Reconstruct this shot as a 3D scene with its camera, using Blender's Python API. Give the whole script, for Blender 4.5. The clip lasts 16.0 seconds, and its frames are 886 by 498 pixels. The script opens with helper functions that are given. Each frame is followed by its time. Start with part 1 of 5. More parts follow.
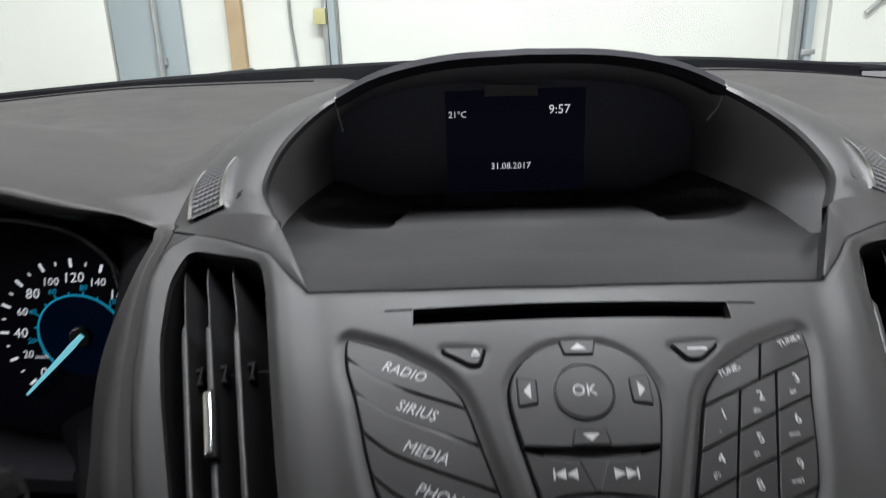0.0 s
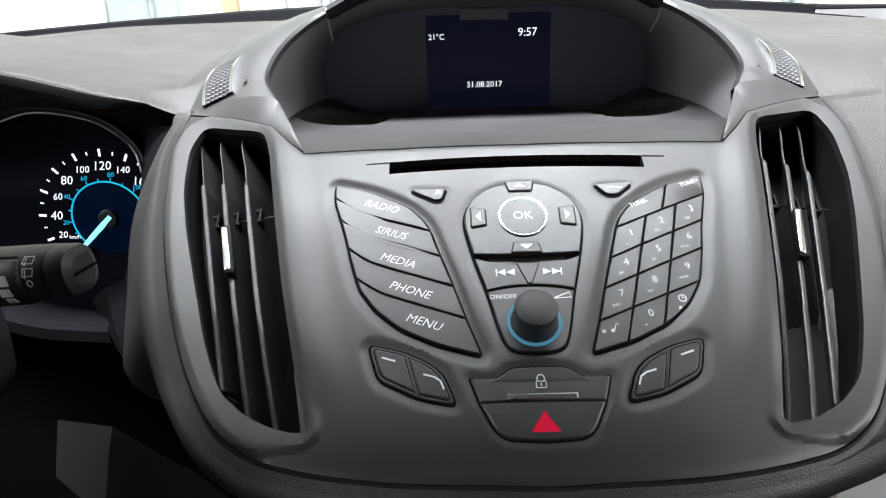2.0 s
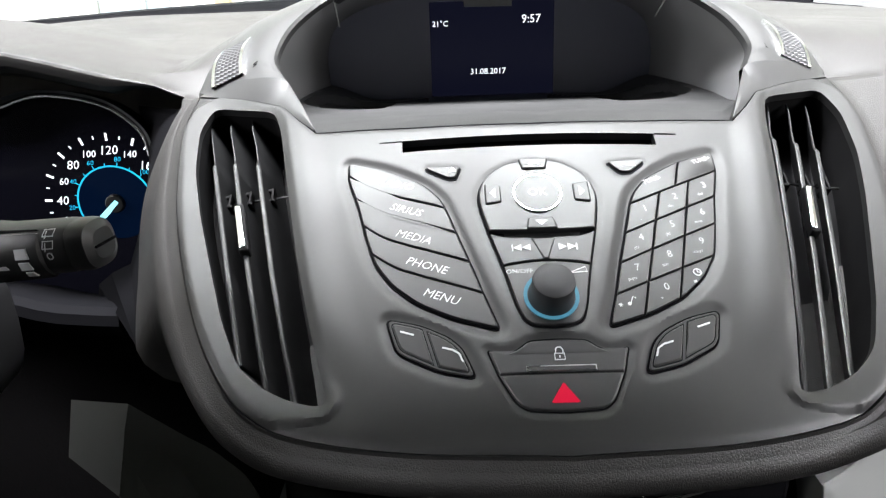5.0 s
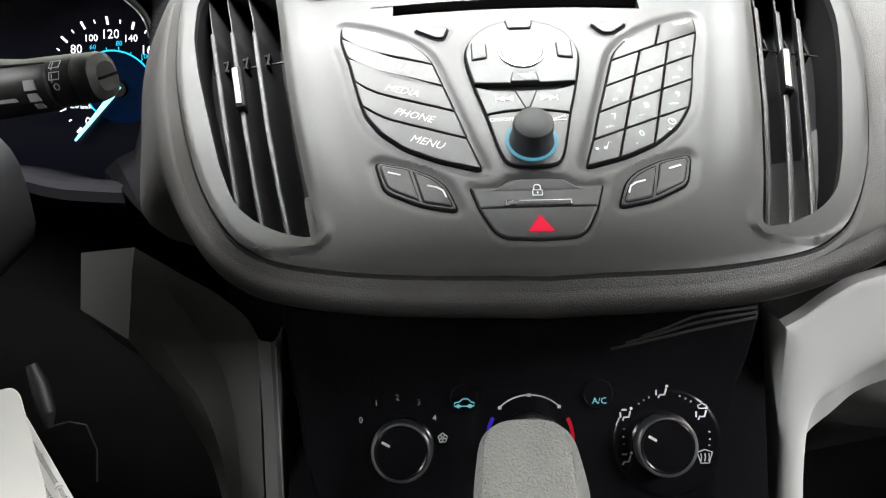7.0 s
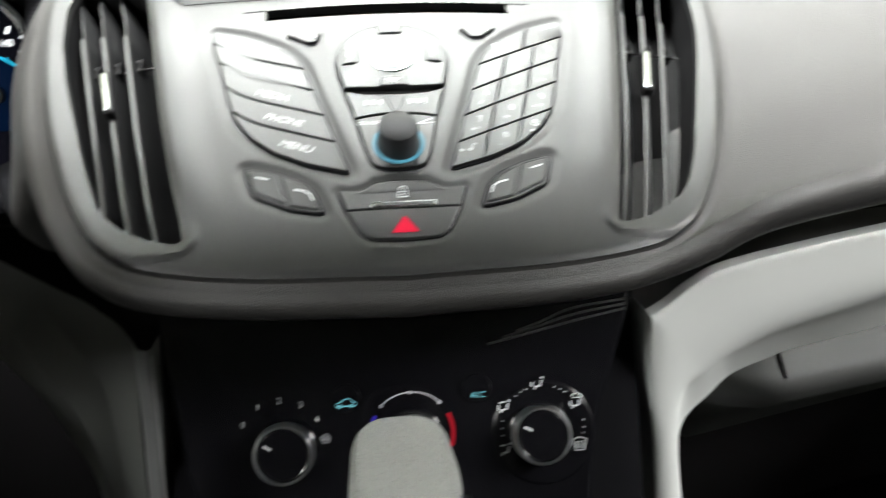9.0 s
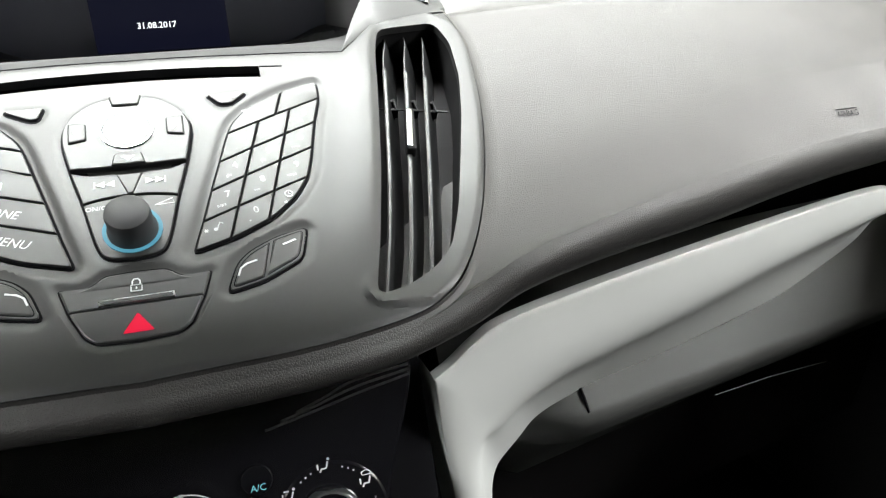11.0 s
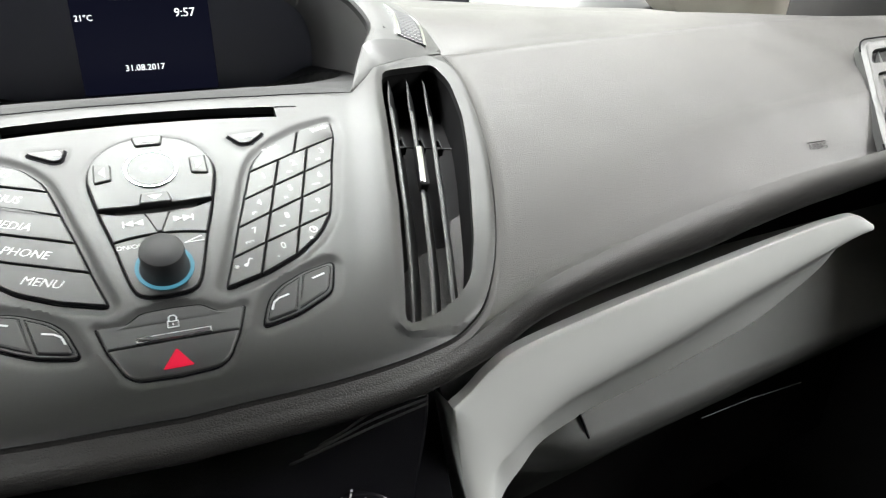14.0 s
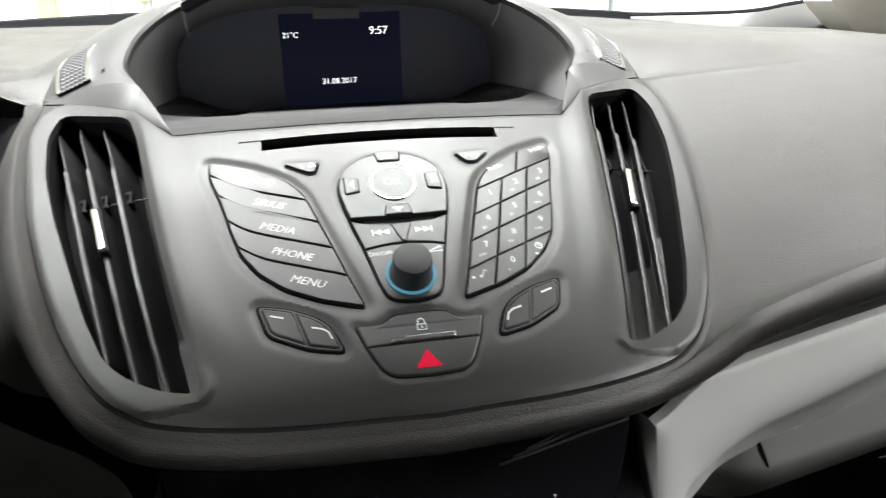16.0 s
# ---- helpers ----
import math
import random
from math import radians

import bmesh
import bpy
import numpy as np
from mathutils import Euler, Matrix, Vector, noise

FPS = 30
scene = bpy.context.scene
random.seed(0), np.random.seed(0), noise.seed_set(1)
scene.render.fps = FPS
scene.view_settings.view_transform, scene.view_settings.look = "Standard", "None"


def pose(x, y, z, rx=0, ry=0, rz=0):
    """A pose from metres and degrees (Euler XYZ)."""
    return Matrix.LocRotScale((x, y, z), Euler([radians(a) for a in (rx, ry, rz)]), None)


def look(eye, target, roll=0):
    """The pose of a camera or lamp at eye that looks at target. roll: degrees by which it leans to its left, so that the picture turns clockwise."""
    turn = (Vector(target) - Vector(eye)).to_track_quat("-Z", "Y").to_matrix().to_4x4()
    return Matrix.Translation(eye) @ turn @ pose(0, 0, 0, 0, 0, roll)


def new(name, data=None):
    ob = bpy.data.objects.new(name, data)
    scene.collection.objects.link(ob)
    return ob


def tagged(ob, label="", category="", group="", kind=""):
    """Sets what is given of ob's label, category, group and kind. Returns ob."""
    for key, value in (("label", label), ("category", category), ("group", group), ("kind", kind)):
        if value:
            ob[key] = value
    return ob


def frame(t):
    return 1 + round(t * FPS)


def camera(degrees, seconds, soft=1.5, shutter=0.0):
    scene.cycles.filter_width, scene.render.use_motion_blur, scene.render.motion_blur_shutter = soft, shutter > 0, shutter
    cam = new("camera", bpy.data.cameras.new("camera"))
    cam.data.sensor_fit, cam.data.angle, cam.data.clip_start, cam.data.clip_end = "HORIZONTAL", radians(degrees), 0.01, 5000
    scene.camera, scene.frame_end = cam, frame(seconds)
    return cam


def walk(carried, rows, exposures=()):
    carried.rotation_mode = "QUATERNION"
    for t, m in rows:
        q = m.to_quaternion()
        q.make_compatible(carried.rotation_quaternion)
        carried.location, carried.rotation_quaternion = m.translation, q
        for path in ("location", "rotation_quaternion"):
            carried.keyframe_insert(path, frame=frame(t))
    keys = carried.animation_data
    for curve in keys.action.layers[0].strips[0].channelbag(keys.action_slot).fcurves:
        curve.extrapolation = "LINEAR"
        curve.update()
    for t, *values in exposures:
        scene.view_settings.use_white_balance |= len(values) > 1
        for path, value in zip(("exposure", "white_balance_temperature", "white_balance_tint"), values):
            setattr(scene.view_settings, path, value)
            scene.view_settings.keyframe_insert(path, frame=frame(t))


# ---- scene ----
cam = camera(63.3, 16.0, soft=1.1, shutter=0.5)
PATH = [
    (0, (-0.043, 0.012, 1.198), (-0.092, 1.917, 0.593), -2.0),
    (0.5, (-0.048, -0.036, 1.181), (-0.096, 1.861, 0.55), -1.9),
    (1, (-0.037, -0.054, 1.165), (-0.091, 1.835, 0.513), -1.9),
    (1.5, (-0.03, -0.071, 1.165), (-0.074, 1.812, 0.492), -2.0),
    (2, (-0.03, -0.076, 1.167), (-0.067, 1.804, 0.484), -2.0),
    (2.5, (-0.038, -0.077, 1.166), (-0.066, 1.801, 0.478), -2.0),
    (3, (-0.038, -0.079, 1.165), (-0.062, 1.799, 0.478), -2.0),
    (3.2, (-0.034, -0.08, 1.17), (-0.058, 1.795, 0.475), -2.1),
    (5.3, (-0.045, -0.081, 1.151), (-0.061, 1.796, 0.463), -2.0),
    (5.5, (-0.047, -0.083, 1.14), (-0.069, 1.792, 0.444), -2.0),
    (6, (-0.043, -0.097, 1.124), (-0.07, 1.765, 0.395), -1.9),
    (6.5, (-0.037, -0.112, 1.12), (-0.063, 1.729, 0.339), -2.0),
    (7, (-0.033, -0.116, 1.12), (-0.07, 1.709, 0.301), -2.0),
    (7.5, (-0.034, -0.115, 1.119), (-0.079, 1.699, 0.279), -2.2),
    (8, (-0.031, -0.116, 1.121), (-0.073, 1.692, 0.267), -2.0),
    (8.5, (-0.026, -0.119, 1.119), (-0.072, 1.688, 0.262), -1.9),
    (9, (-0.002, -0.123, 1.122), (0.136, 1.695, 0.3), -1.4),
    (9.5, (0.03, -0.116, 1.132), (0.371, 1.684, 0.33), -2.2),
    (10, (0.039, -0.101, 1.132), (0.519, 1.668, 0.332), -2.1),
    (10.2, (0.054, -0.102, 1.136), (0.512, 1.673, 0.337), -1.9),
    (12.3, (0.038, -0.109, 1.13), (0.681, 1.651, 0.43), -1.9),
    (12.5, (0.037, -0.108, 1.131), (0.681, 1.652, 0.432), -1.8),
    (13, (0.037, -0.109, 1.132), (0.685, 1.652, 0.442), -1.9),
    (13.5, (0.033, -0.111, 1.135), (0.681, 1.654, 0.455), -1.9),
    (14, (0.016, -0.108, 1.137), (0.666, 1.66, 0.465), -1.8),
    (14.5, (0.002, -0.114, 1.142), (0.616, 1.67, 0.479), -1.6),
    (15, (-0.012, -0.116, 1.147), (0.532, 1.692, 0.488), -1.5),
    (15.5, (-0.028, -0.112, 1.145), (0.432, 1.722, 0.494), -1.5),
    (16, (-0.044, -0.109, 1.15), (0.324, 1.747, 0.503), -1.5),
]
EXPOSURES = [(0.0, -0.4, 6450, 10), (0.5, 0.1, 6450, 10), (1.5, 0.7, 6400, 9), (3.0, 1.15, 6420, 9), (5.5, 1.3, 6550, 9), (8.0, 1.72, 6750, 5), (10.0, 1.65, 6700, 4), (13.0, 1.5, 6700, 4), (16.0, 1.25, 6750, 6)]
walk(cam, [(t, look(eye, target, roll)) for t, eye, target, roll in PATH], EXPOSURES)

# ---- world and light: a closed, white painted garage, lit by unseen added lamps ----
world = bpy.data.worlds.new("world")
world.use_nodes = True
world.node_tree.nodes["Background"].inputs[0].default_value = (0.9, 0.95, 1.0, 1)
world.node_tree.nodes["Background"].inputs[1].default_value = 0.02
scene.world = world
LAMP_POWER = 260.0


def area_lamp(name, place, size_x, size_y, power, colour):
    data = bpy.data.lights.new(name, "AREA")
    data.shape, data.size, data.size_y, data.energy, data.color = "RECTANGLE", size_x, size_y, power, colour
    ob = new(name, data)
    ob.location = place
    return ob


LAMPS = ((-0.9, 0.15, 4.05, 1.3), (0.9, 0.15, 4.05, 1.35), (-3.1, -1.1, 2.75, 0.5), (3.1, -0.7, 2.7, 0.56))
for lx, ly, lz, share in LAMPS:
    area_lamp("unseen_light", (lx, ly, lz), 1.7, 1.44, LAMP_POWER * share, (1.0, 0.995, 1.04))

# ---- materials ----


def nodes_of(name):
    m = bpy.data.materials.new(name)
    m.use_nodes = True
    nt = m.node_tree
    return m, nt, nt.nodes["Principled BSDF"]


def surface(name, colour, rough=0.5, metal=0.0, grain=0.0, grain_scale=900.0, mottle=0.12, mottle_scale=18.0, cells=0.0, cell_scale=500.0, spec=0.5, wear=0.0):
    """A procedural surface: mottled colour at two scales, fine grain or leather cells as relief, uneven gloss."""
    m, nt, b = nodes_of(name)
    link = nt.links.new
    co = nt.nodes.new("ShaderNodeTexCoord")
    n1 = nt.nodes.new("ShaderNodeTexNoise")
    n1.inputs["Scale"].default_value, n1.inputs["Detail"].default_value = mottle_scale, 5
    n2 = nt.nodes.new("ShaderNodeTexNoise")
    n2.inputs["Scale"].default_value, n2.inputs["Detail"].default_value = grain_scale, 3
    link(co.outputs["Object"], n1.inputs["Vector"])
    link(co.outputs["Object"], n2.inputs["Vector"])
    add = nt.nodes.new("ShaderNodeMath")
    add.operation = "MULTIPLY_ADD"
    link(n2.outputs["Fac"], add.inputs[0])
    add.inputs[1].default_value = 0.35
    link(n1.outputs["Fac"], add.inputs[2])
    ramp = nt.nodes.new("ShaderNodeMapRange")
    ramp.inputs["From Min"].default_value, ramp.inputs["From Max"].default_value = 0.35, 1.0
    ramp.inputs["To Min"].default_value, ramp.inputs["To Max"].default_value = 1 - mottle, 1 + mottle
    link(add.outputs[0], ramp.inputs["Value"])
    mix = nt.nodes.new("ShaderNodeVectorMath")
    mix.operation = "SCALE"
    mix.inputs[0].default_value = colour
    link(ramp.outputs[0], mix.inputs["Scale"])
    link(mix.outputs[0], b.inputs["Base Color"])
    rr = nt.nodes.new("ShaderNodeMapRange")
    rr.inputs["From Min"].default_value, rr.inputs["From Max"].default_value = 0.3, 0.75
    rr.inputs["To Min"].default_value, rr.inputs["To Max"].default_value = max(rough - 0.06 - wear, 0.02), min(rough + 0.06 + wear, 1)
    link(n1.outputs["Fac"], rr.inputs["Value"])
    link(rr.outputs[0], b.inputs["Roughness"])
    b.inputs["Metallic"].default_value = metal
    b.inputs["Specular IOR Level"].default_value = spec
    if grain or cells:
        bump = nt.nodes.new("ShaderNodeBump")
        bump.inputs["Distance"].default_value = 0.0004
        if cells:
            v = nt.nodes.new("ShaderNodeTexVoronoi")
            v.feature = "DISTANCE_TO_EDGE"
            v.inputs["Scale"].default_value = cell_scale
            wob = nt.nodes.new("ShaderNodeTexNoise")
            wob.inputs["Scale"].default_value = cell_scale * 0.5
            wv = nt.nodes.new("ShaderNodeVectorMath")
            wv.operation = "MULTIPLY_ADD"
            link(wob.outputs["Color"], wv.inputs[0])
            wv.inputs[1].default_value = (1.2 / cell_scale,) * 3
            link(co.outputs["Object"], wob.inputs["Vector"])
            link(co.outputs["Object"], wv.inputs[2])
            link(wv.outputs[0], v.inputs["Vector"])
            sm = nt.nodes.new("ShaderNodeMapRange")
            sm.inputs["From Max"].default_value = 0.25
            link(v.outputs["Distance"], sm.inputs["Value"])
            link(sm.outputs[0], bump.inputs["Height"])
            bump.inputs["Strength"].default_value = cells
        else:
            link(n2.outputs["Fac"], bump.inputs["Height"])
            bump.inputs["Strength"].default_value = grain
        link(bump.outputs[0], b.inputs["Normal"])
    return m


def glow(name, colour, power, rough=0.5):
    m, nt, b = nodes_of(name)
    b.inputs["Roughness"].default_value = rough
    b.inputs["Specular IOR Level"].default_value = 0.15
    b.inputs["Base Color"].default_value = (*[c * 0.2 for c in colour], 1)
    b.inputs["Emission Color"].default_value = (*colour, 1)
    b.inputs["Emission Strength"].default_value = power
    return m


PAD = surface("dash_leather", (0.024, 0.0232, 0.0225), 0.5, cells=0.3, cell_scale=800, mottle=0.06, spec=0.4)
PANEL = surface("satin_panel", (0.015, 0.0154, 0.0154), 0.47, grain=0.12, grain_scale=2600, mottle=0.05)
COVER = surface("cover_plastic", (0.024, 0.0245, 0.0245), 0.48, grain=0.2, grain_scale=2200, mottle=0.06)
BUTTON = surface("button_plastic", (0.0145, 0.0149, 0.0153), 0.43, grain=0.1, grain_scale=3000, mottle=0.05)
SWITCH = surface("switch_plastic", (0.016, 0.0165, 0.017), 0.45, grain=0.1, grain_scale=3000, mottle=0.05)
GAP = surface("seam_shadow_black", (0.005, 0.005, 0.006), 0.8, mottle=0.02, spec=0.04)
VENT = surface("vent_black", (0.009, 0.0092, 0.0095), 0.36, grain=0.1, grain_scale=2500, mottle=0.1)
VENT_EDGE_LIT = surface("vent_edge_lit_grey", (0.030, 0.031, 0.032), 0.38, grain=0.1, grain_scale=2500, mottle=0.1)
VENT_DARK = surface("vent_duct_black", (0.004, 0.004, 0.0045), 0.7, mottle=0.1, spec=0.2)
GLOSS = surface("gloss_black", (0.004, 0.004, 0.005), 0.2, mottle=0.05, wear=0.03, spec=0.2)
SOFT_BLACK = surface("soft_black", (0.009, 0.009, 0.0095), 0.5, grain=0.2, grain_scale=1800, mottle=0.1)
RUBBER = surface("knob_rubber", (0.03, 0.031, 0.033), 0.55, grain=0.1, grain_scale=2500, mottle=0.08)
CHROME = surface("satin_chrome", (0.72, 0.73, 0.74), 0.18, metal=1.0, mottle=0.03, wear=0.03)
SILVER = surface("silver_trim", (0.46, 0.47, 0.46), 0.45, grain=0.08, grain_scale=3200, mottle=0.04)
STRIP = surface("strip_grey", (0.10, 0.102, 0.10), 0.5, grain=0.1, grain_scale=2000, mottle=0.06)
LID = surface("lid_grey", (0.036, 0.037, 0.035), 0.6, grain=0.35, grain_scale=1300, mottle=0.08)
LOWER = surface("lower_grey", (0.075, 0.078, 0.072), 0.6, grain=0.35, grain_scale=1300, mottle=0.08)
SHIFT_LEATHER = surface("shift_leather", (0.19, 0.195, 0.182), 0.4, cells=1.0, cell_scale=480, mottle=0.08)
HOOD_IN = surface("hood_inner_lifted_grey", (0.18, 0.18, 0.185), 0.7, grain=0.15, grain_scale=2000, mottle=0.1)
SCREEN = surface("hazed_screen_glass", (0.15, 0.155, 0.20), 0.4, mottle=0.02)
DIAL = surface("dial_black", (0.006, 0.006, 0.011), 0.2, mottle=0.02, spec=0.3)
PAINT = surface("legend_white", (0.48, 0.49, 0.49), 0.5, mottle=0.04)
PAPER = surface("tag_paper", (0.82, 0.82, 0.78), 0.7, mottle=0.04, grain=0.1, grain_scale=700)
INK = surface("tag_ink", (0.1, 0.1, 0.11), 0.7, mottle=0.05)
CARPET_SHADE = surface("carpet_and_shade_black", (0.007, 0.0065, 0.007), 0.95, grain=0.8, grain_scale=500, mottle=0.2, spec=0.1)
HEADLINER = surface("headliner", (0.10, 0.10, 0.095), 0.9, grain=0.4, grain_scale=600)
WALL = surface("garage_paint", (0.8, 0.79, 0.75), 0.6, mottle=0.04, mottle_scale=2, grain_scale=40)
STEEL = surface("door_grey", (0.36, 0.4, 0.43), 0.45, mottle=0.06, mottle_scale=3, grain_scale=60)
RAIL = surface("galvanised_rail", (0.45, 0.46, 0.47), 0.4, metal=0.6, mottle=0.15, mottle_scale=12, grain_scale=80)
WOOD = surface("raw_wood", (0.5, 0.36, 0.22), 0.7, mottle=0.25, mottle_scale=9, grain_scale=90, grain=0.4)
CONCRETE = surface("concrete", (0.32, 0.31, 0.29), 0.8, mottle=0.2, mottle_scale=1.2, grain_scale=60, grain=0.5)
CARPAINT = surface("car_paint", (0.6, 0.58, 0.54), 0.12, mottle=0.02)
BLUE_RING = glow("ring_glow", (0.10, 0.34, 0.48), 0.24)
WHITE_GLOW = glow("display_white", (0.92, 0.95, 1.0), 0.8)
CYAN_GLOW = glow("gauge_cyan", (0.02, 0.5, 0.8), 0.5)
NEEDLE_GLOW = glow("needle_cyan", (0.3, 0.85, 1.0), 0.75)
LCD_GLOW = glow("lcd_backlight", (0.0045, 0.005, 0.013), 0.42, 0.3)
GAUGE_GLOW = glow("gauge_blue", (0.003, 0.014, 0.05), 0.12, 0.12)
RED = glow("hazard_red", (0.85, 0.004, 0.05), 0.24)
BLUE_DOT = glow("cold_mark_blue", (0.05, 0.03, 0.6), 0.13)
RED_DOT = glow("hot_mark_red", (0.6, 0.01, 0.03), 0.12)
ICON_CYAN = glow("icon_cyan", (0.2, 0.6, 0.7), 0.22)
RING = surface("ring_chrome", (0.55, 0.56, 0.57), 0.3, metal=1.0, mottle=0.03)
LIP = surface("lip_black", (0.0045, 0.005, 0.007), 0.65, mottle=0.05, spec=0.15)
EDGE = surface("edge_grey", (0.22, 0.225, 0.22), 0.4, grain=0.1, grain_scale=2500, mottle=0.05)
LEGEND = surface("legend_grey", (0.46, 0.47, 0.48), 0.5, mottle=0.04)

# ---- building helpers ----


def thing(name, label, category, group="", kind=""):
    return tagged(new(name), label, category, group, kind)


def part(name, bm, material, parent=None, label="", smooth=True):
    """Links a bmesh as one mesh object under a thing or a part."""
    bmesh.ops.recalc_face_normals(bm, faces=bm.faces)
    me = bpy.data.meshes.new(name)
    bm.to_mesh(me)
    bm.free()
    me.materials.append(material)
    if smooth:
        me.polygons.foreach_set("use_smooth", [True] * len(me.polygons))
        me.set_sharp_from_angle(angle=radians(26))
    ob = new(name, me)
    if parent:
        ob.parent = parent
    if label:
        ob["label"] = label
    return ob


def whole(name, bm, material, label, category, group="", kind="", smooth=True):
    return tagged(part(name, bm, material, None, "", smooth), label, category, group, kind)


def skin(bm, rows, closed=False):
    """Quads between rows of points of equal length."""
    vs = [[bm.verts.new(p) for p in r] for r in rows]
    for a, b in zip(vs, vs[1:]):
        n = len(a)
        for i in range(n if closed else n - 1):
            j = (i + 1) % n
            try:
                bm.faces.new((a[i], a[j], b[j], b[i]))
            except ValueError:
                pass
    return vs


def curve(points, count):
    """Catmull-Rom through points, count steps in all, evenly by parameter."""
    p = [np.array(q, float) for q in points]
    p = [2 * p[0] - p[1]] + p + [2 * p[-1] - p[-2]]
    out = []
    m = len(points) - 1
    for k in range(count + 1):
        s = k / count * m
        i = min(int(s), m - 1)
        f = s - i
        a, b, c, d = p[i:i + 4]
        out.append(0.5 * (2 * b + (c - a) * f + (2 * a - 5 * b + 4 * c - d) * f * f + (3 * b - a - 3 * c + d) * f ** 3))
    return out


def rounded(points, r, seg=4):
    """A closed outline with its corners rounded."""
    out = []
    n = len(points)
    for i in range(n):
        p, a, b = (np.array(points[j % n], float) for j in (i, i - 1, i + 1))
        u, v = a - p, b - p
        lu, lv = np.linalg.norm(u), np.linalg.norm(v)
        q = min(r, lu * 0.45, lv * 0.45)
        s, e = p + u / lu * q, p + v / lv * q
        for k in range(seg + 1):
            f = k / seg
            out.append((1 - f) ** 2 * s + 2 * f * (1 - f) * p + f * f * e)
    return out


def area2(o):
    return sum(o[i - 1][0] * o[i][1] - o[i][0] * o[i - 1][1] for i in range(len(o)))


def inset(o, d):
    """The outline moved inwards by d."""
    o = [np.array(p, float) for p in o]
    sgn = 1 if area2(o) > 0 else -1
    out = []
    n = len(o)
    for i in range(n):
        e1, e2 = o[i] - o[i - 1], o[(i + 1) % n] - o[i]
        n1 = np.array((-e1[1], e1[0])) / max(np.linalg.norm(e1), 1e-6)
        n2 = np.array((-e2[1], e2[0])) / max(np.linalg.norm(e2), 1e-6)
        m = n1 + n2
        m = m / max(np.linalg.norm(m), 1e-6)
        out.append(o[i] + sgn * m * d / max(0.55, float(m @ n1)))
    return out


def inside(o, p):
    hit = False
    n = len(o)
    for i in range(n):
        (x1, y1), (x2, y2) = o[i - 1], o[i]
        if (y1 > p[1]) != (y2 > p[1]) and p[0] < (x2 - x1) * (p[1] - y1) / (y2 - y1) + x1:
            hit = not hit
    return hit


def clip(o, f):
    """The part of a closed outline where f > 0; the cut follows f = 0 between its crossings as a straight run."""
    out = []
    n = len(o)
    for i in range(n):
        a, b = np.array(o[i - 1], float), np.array(o[i], float)
        fa, fb = f(a), f(b)
        if (fa > 0) != (fb > 0):
            lo, hi = 0.0, 1.0
            for _ in range(24):
                m = (lo + hi) / 2
                if (f(a + (b - a) * m) > 0) == (fa > 0):
                    lo = m
                else:
                    hi = m
            out.append(a + (b - a) * lo)
        if fb > 0:
            out.append(b)
    return out


def clip_curve(o, level, above, gap):
    """The part of an outline above or below a curve v = level(u), a gap away; the cut follows the curve."""
    o = [np.array(p, float) for p in o]
    sgn = 1 if above else -1

    def f(p):
        return sgn * (p[1] - level(p)) - gap
    n = len(o)
    ins = [f(p) > 0 for p in o]
    if all(ins) or not any(ins):
        return o if all(ins) else []
    s = next(i for i in range(n) if ins[i] and not ins[i - 1])
    run = []
    for k in range(n):
        if not ins[(s + k) % n]:
            break
        run.append(o[(s + k) % n])

    def cross(a, b):
        lo, hi = 0.0, 1.0
        for _ in range(24):
            m = (lo + hi) / 2
            lo, hi = (m, hi) if f(a + (b - a) * m) > 0 else (lo, m)
        return a + (b - a) * lo
    first = cross(run[0], o[s - 1])
    last = cross(run[-1], o[(s + len(run)) % n])
    arc = []
    for k in range(1, 14):
        q = last + (first - last) * k / 14
        arc.append(np.array((q[0], level(q) + sgn * gap)))
    return [first] + run + [last] + arc


def mirror(o):
    return [(-p[0], p[1]) for p in reversed(o)]


def smoothstep(a, b, x):
    t = np.clip((x - a) / (b - a), 0, 1)
    return t * t * (3 - 2 * t)


def distance(points, o, closed=True):
    """Distances of many points from an outline."""
    pts = np.asarray(points, float)
    best = np.full(len(pts), 1e9)
    n = len(o)
    for i in range(0 if closed else 1, n):
        a, b = np.array(o[i - 1], float), np.array(o[i], float)
        ab = b - a
        t = np.clip(((pts - a) @ ab) / max(ab @ ab, 1e-9), 0, 1)
        best = np.minimum(best, np.linalg.norm(pts - a - t[:, None] * ab, axis=1))
    return best


# The stack's face: u across, v up the slope, h out of it, in millimetres.
FACE_O, FACE_V, FACE_N = np.array((0, 0.2825, 1.0715)), np.array((0, 0.829, 0.559)), np.array((0, -0.559, 0.829))


def on_face(u, v, h=0.0):
    v += 1.7
    x = (u + 2.4 - 0.012 * v) / 1000
    v, h = v / 1000, h / 1000
    return FACE_O + np.array((x, 0, 0)) + FACE_V * v + FACE_N * (h + 0.003 - 0.6 * x * x - max(v, 0) ** 2)


# The climate panel's face, steeper.
CLIM_O, CLIM_V, CLIM_N = np.array((0, 0.188, 0.890)), np.array((0, 0.447, 0.894)), np.array((0, -0.894, 0.447))


def on_clim(u, v, h=0.0):
    return CLIM_O + np.array((u / 1000, 0, 0)) + CLIM_V * v / 1000 + CLIM_N * h / 1000


def on_gauge(u, v, h=0.0):
    return np.array((-0.2807 + u / 1000, 0.42 - h / 1000, 1.018 + v / 1000))


def on_screen(u, v, h=0.0):
    return np.array((u / 1000, 0.5972 - h / 1000, 1.10 + v / 1000))


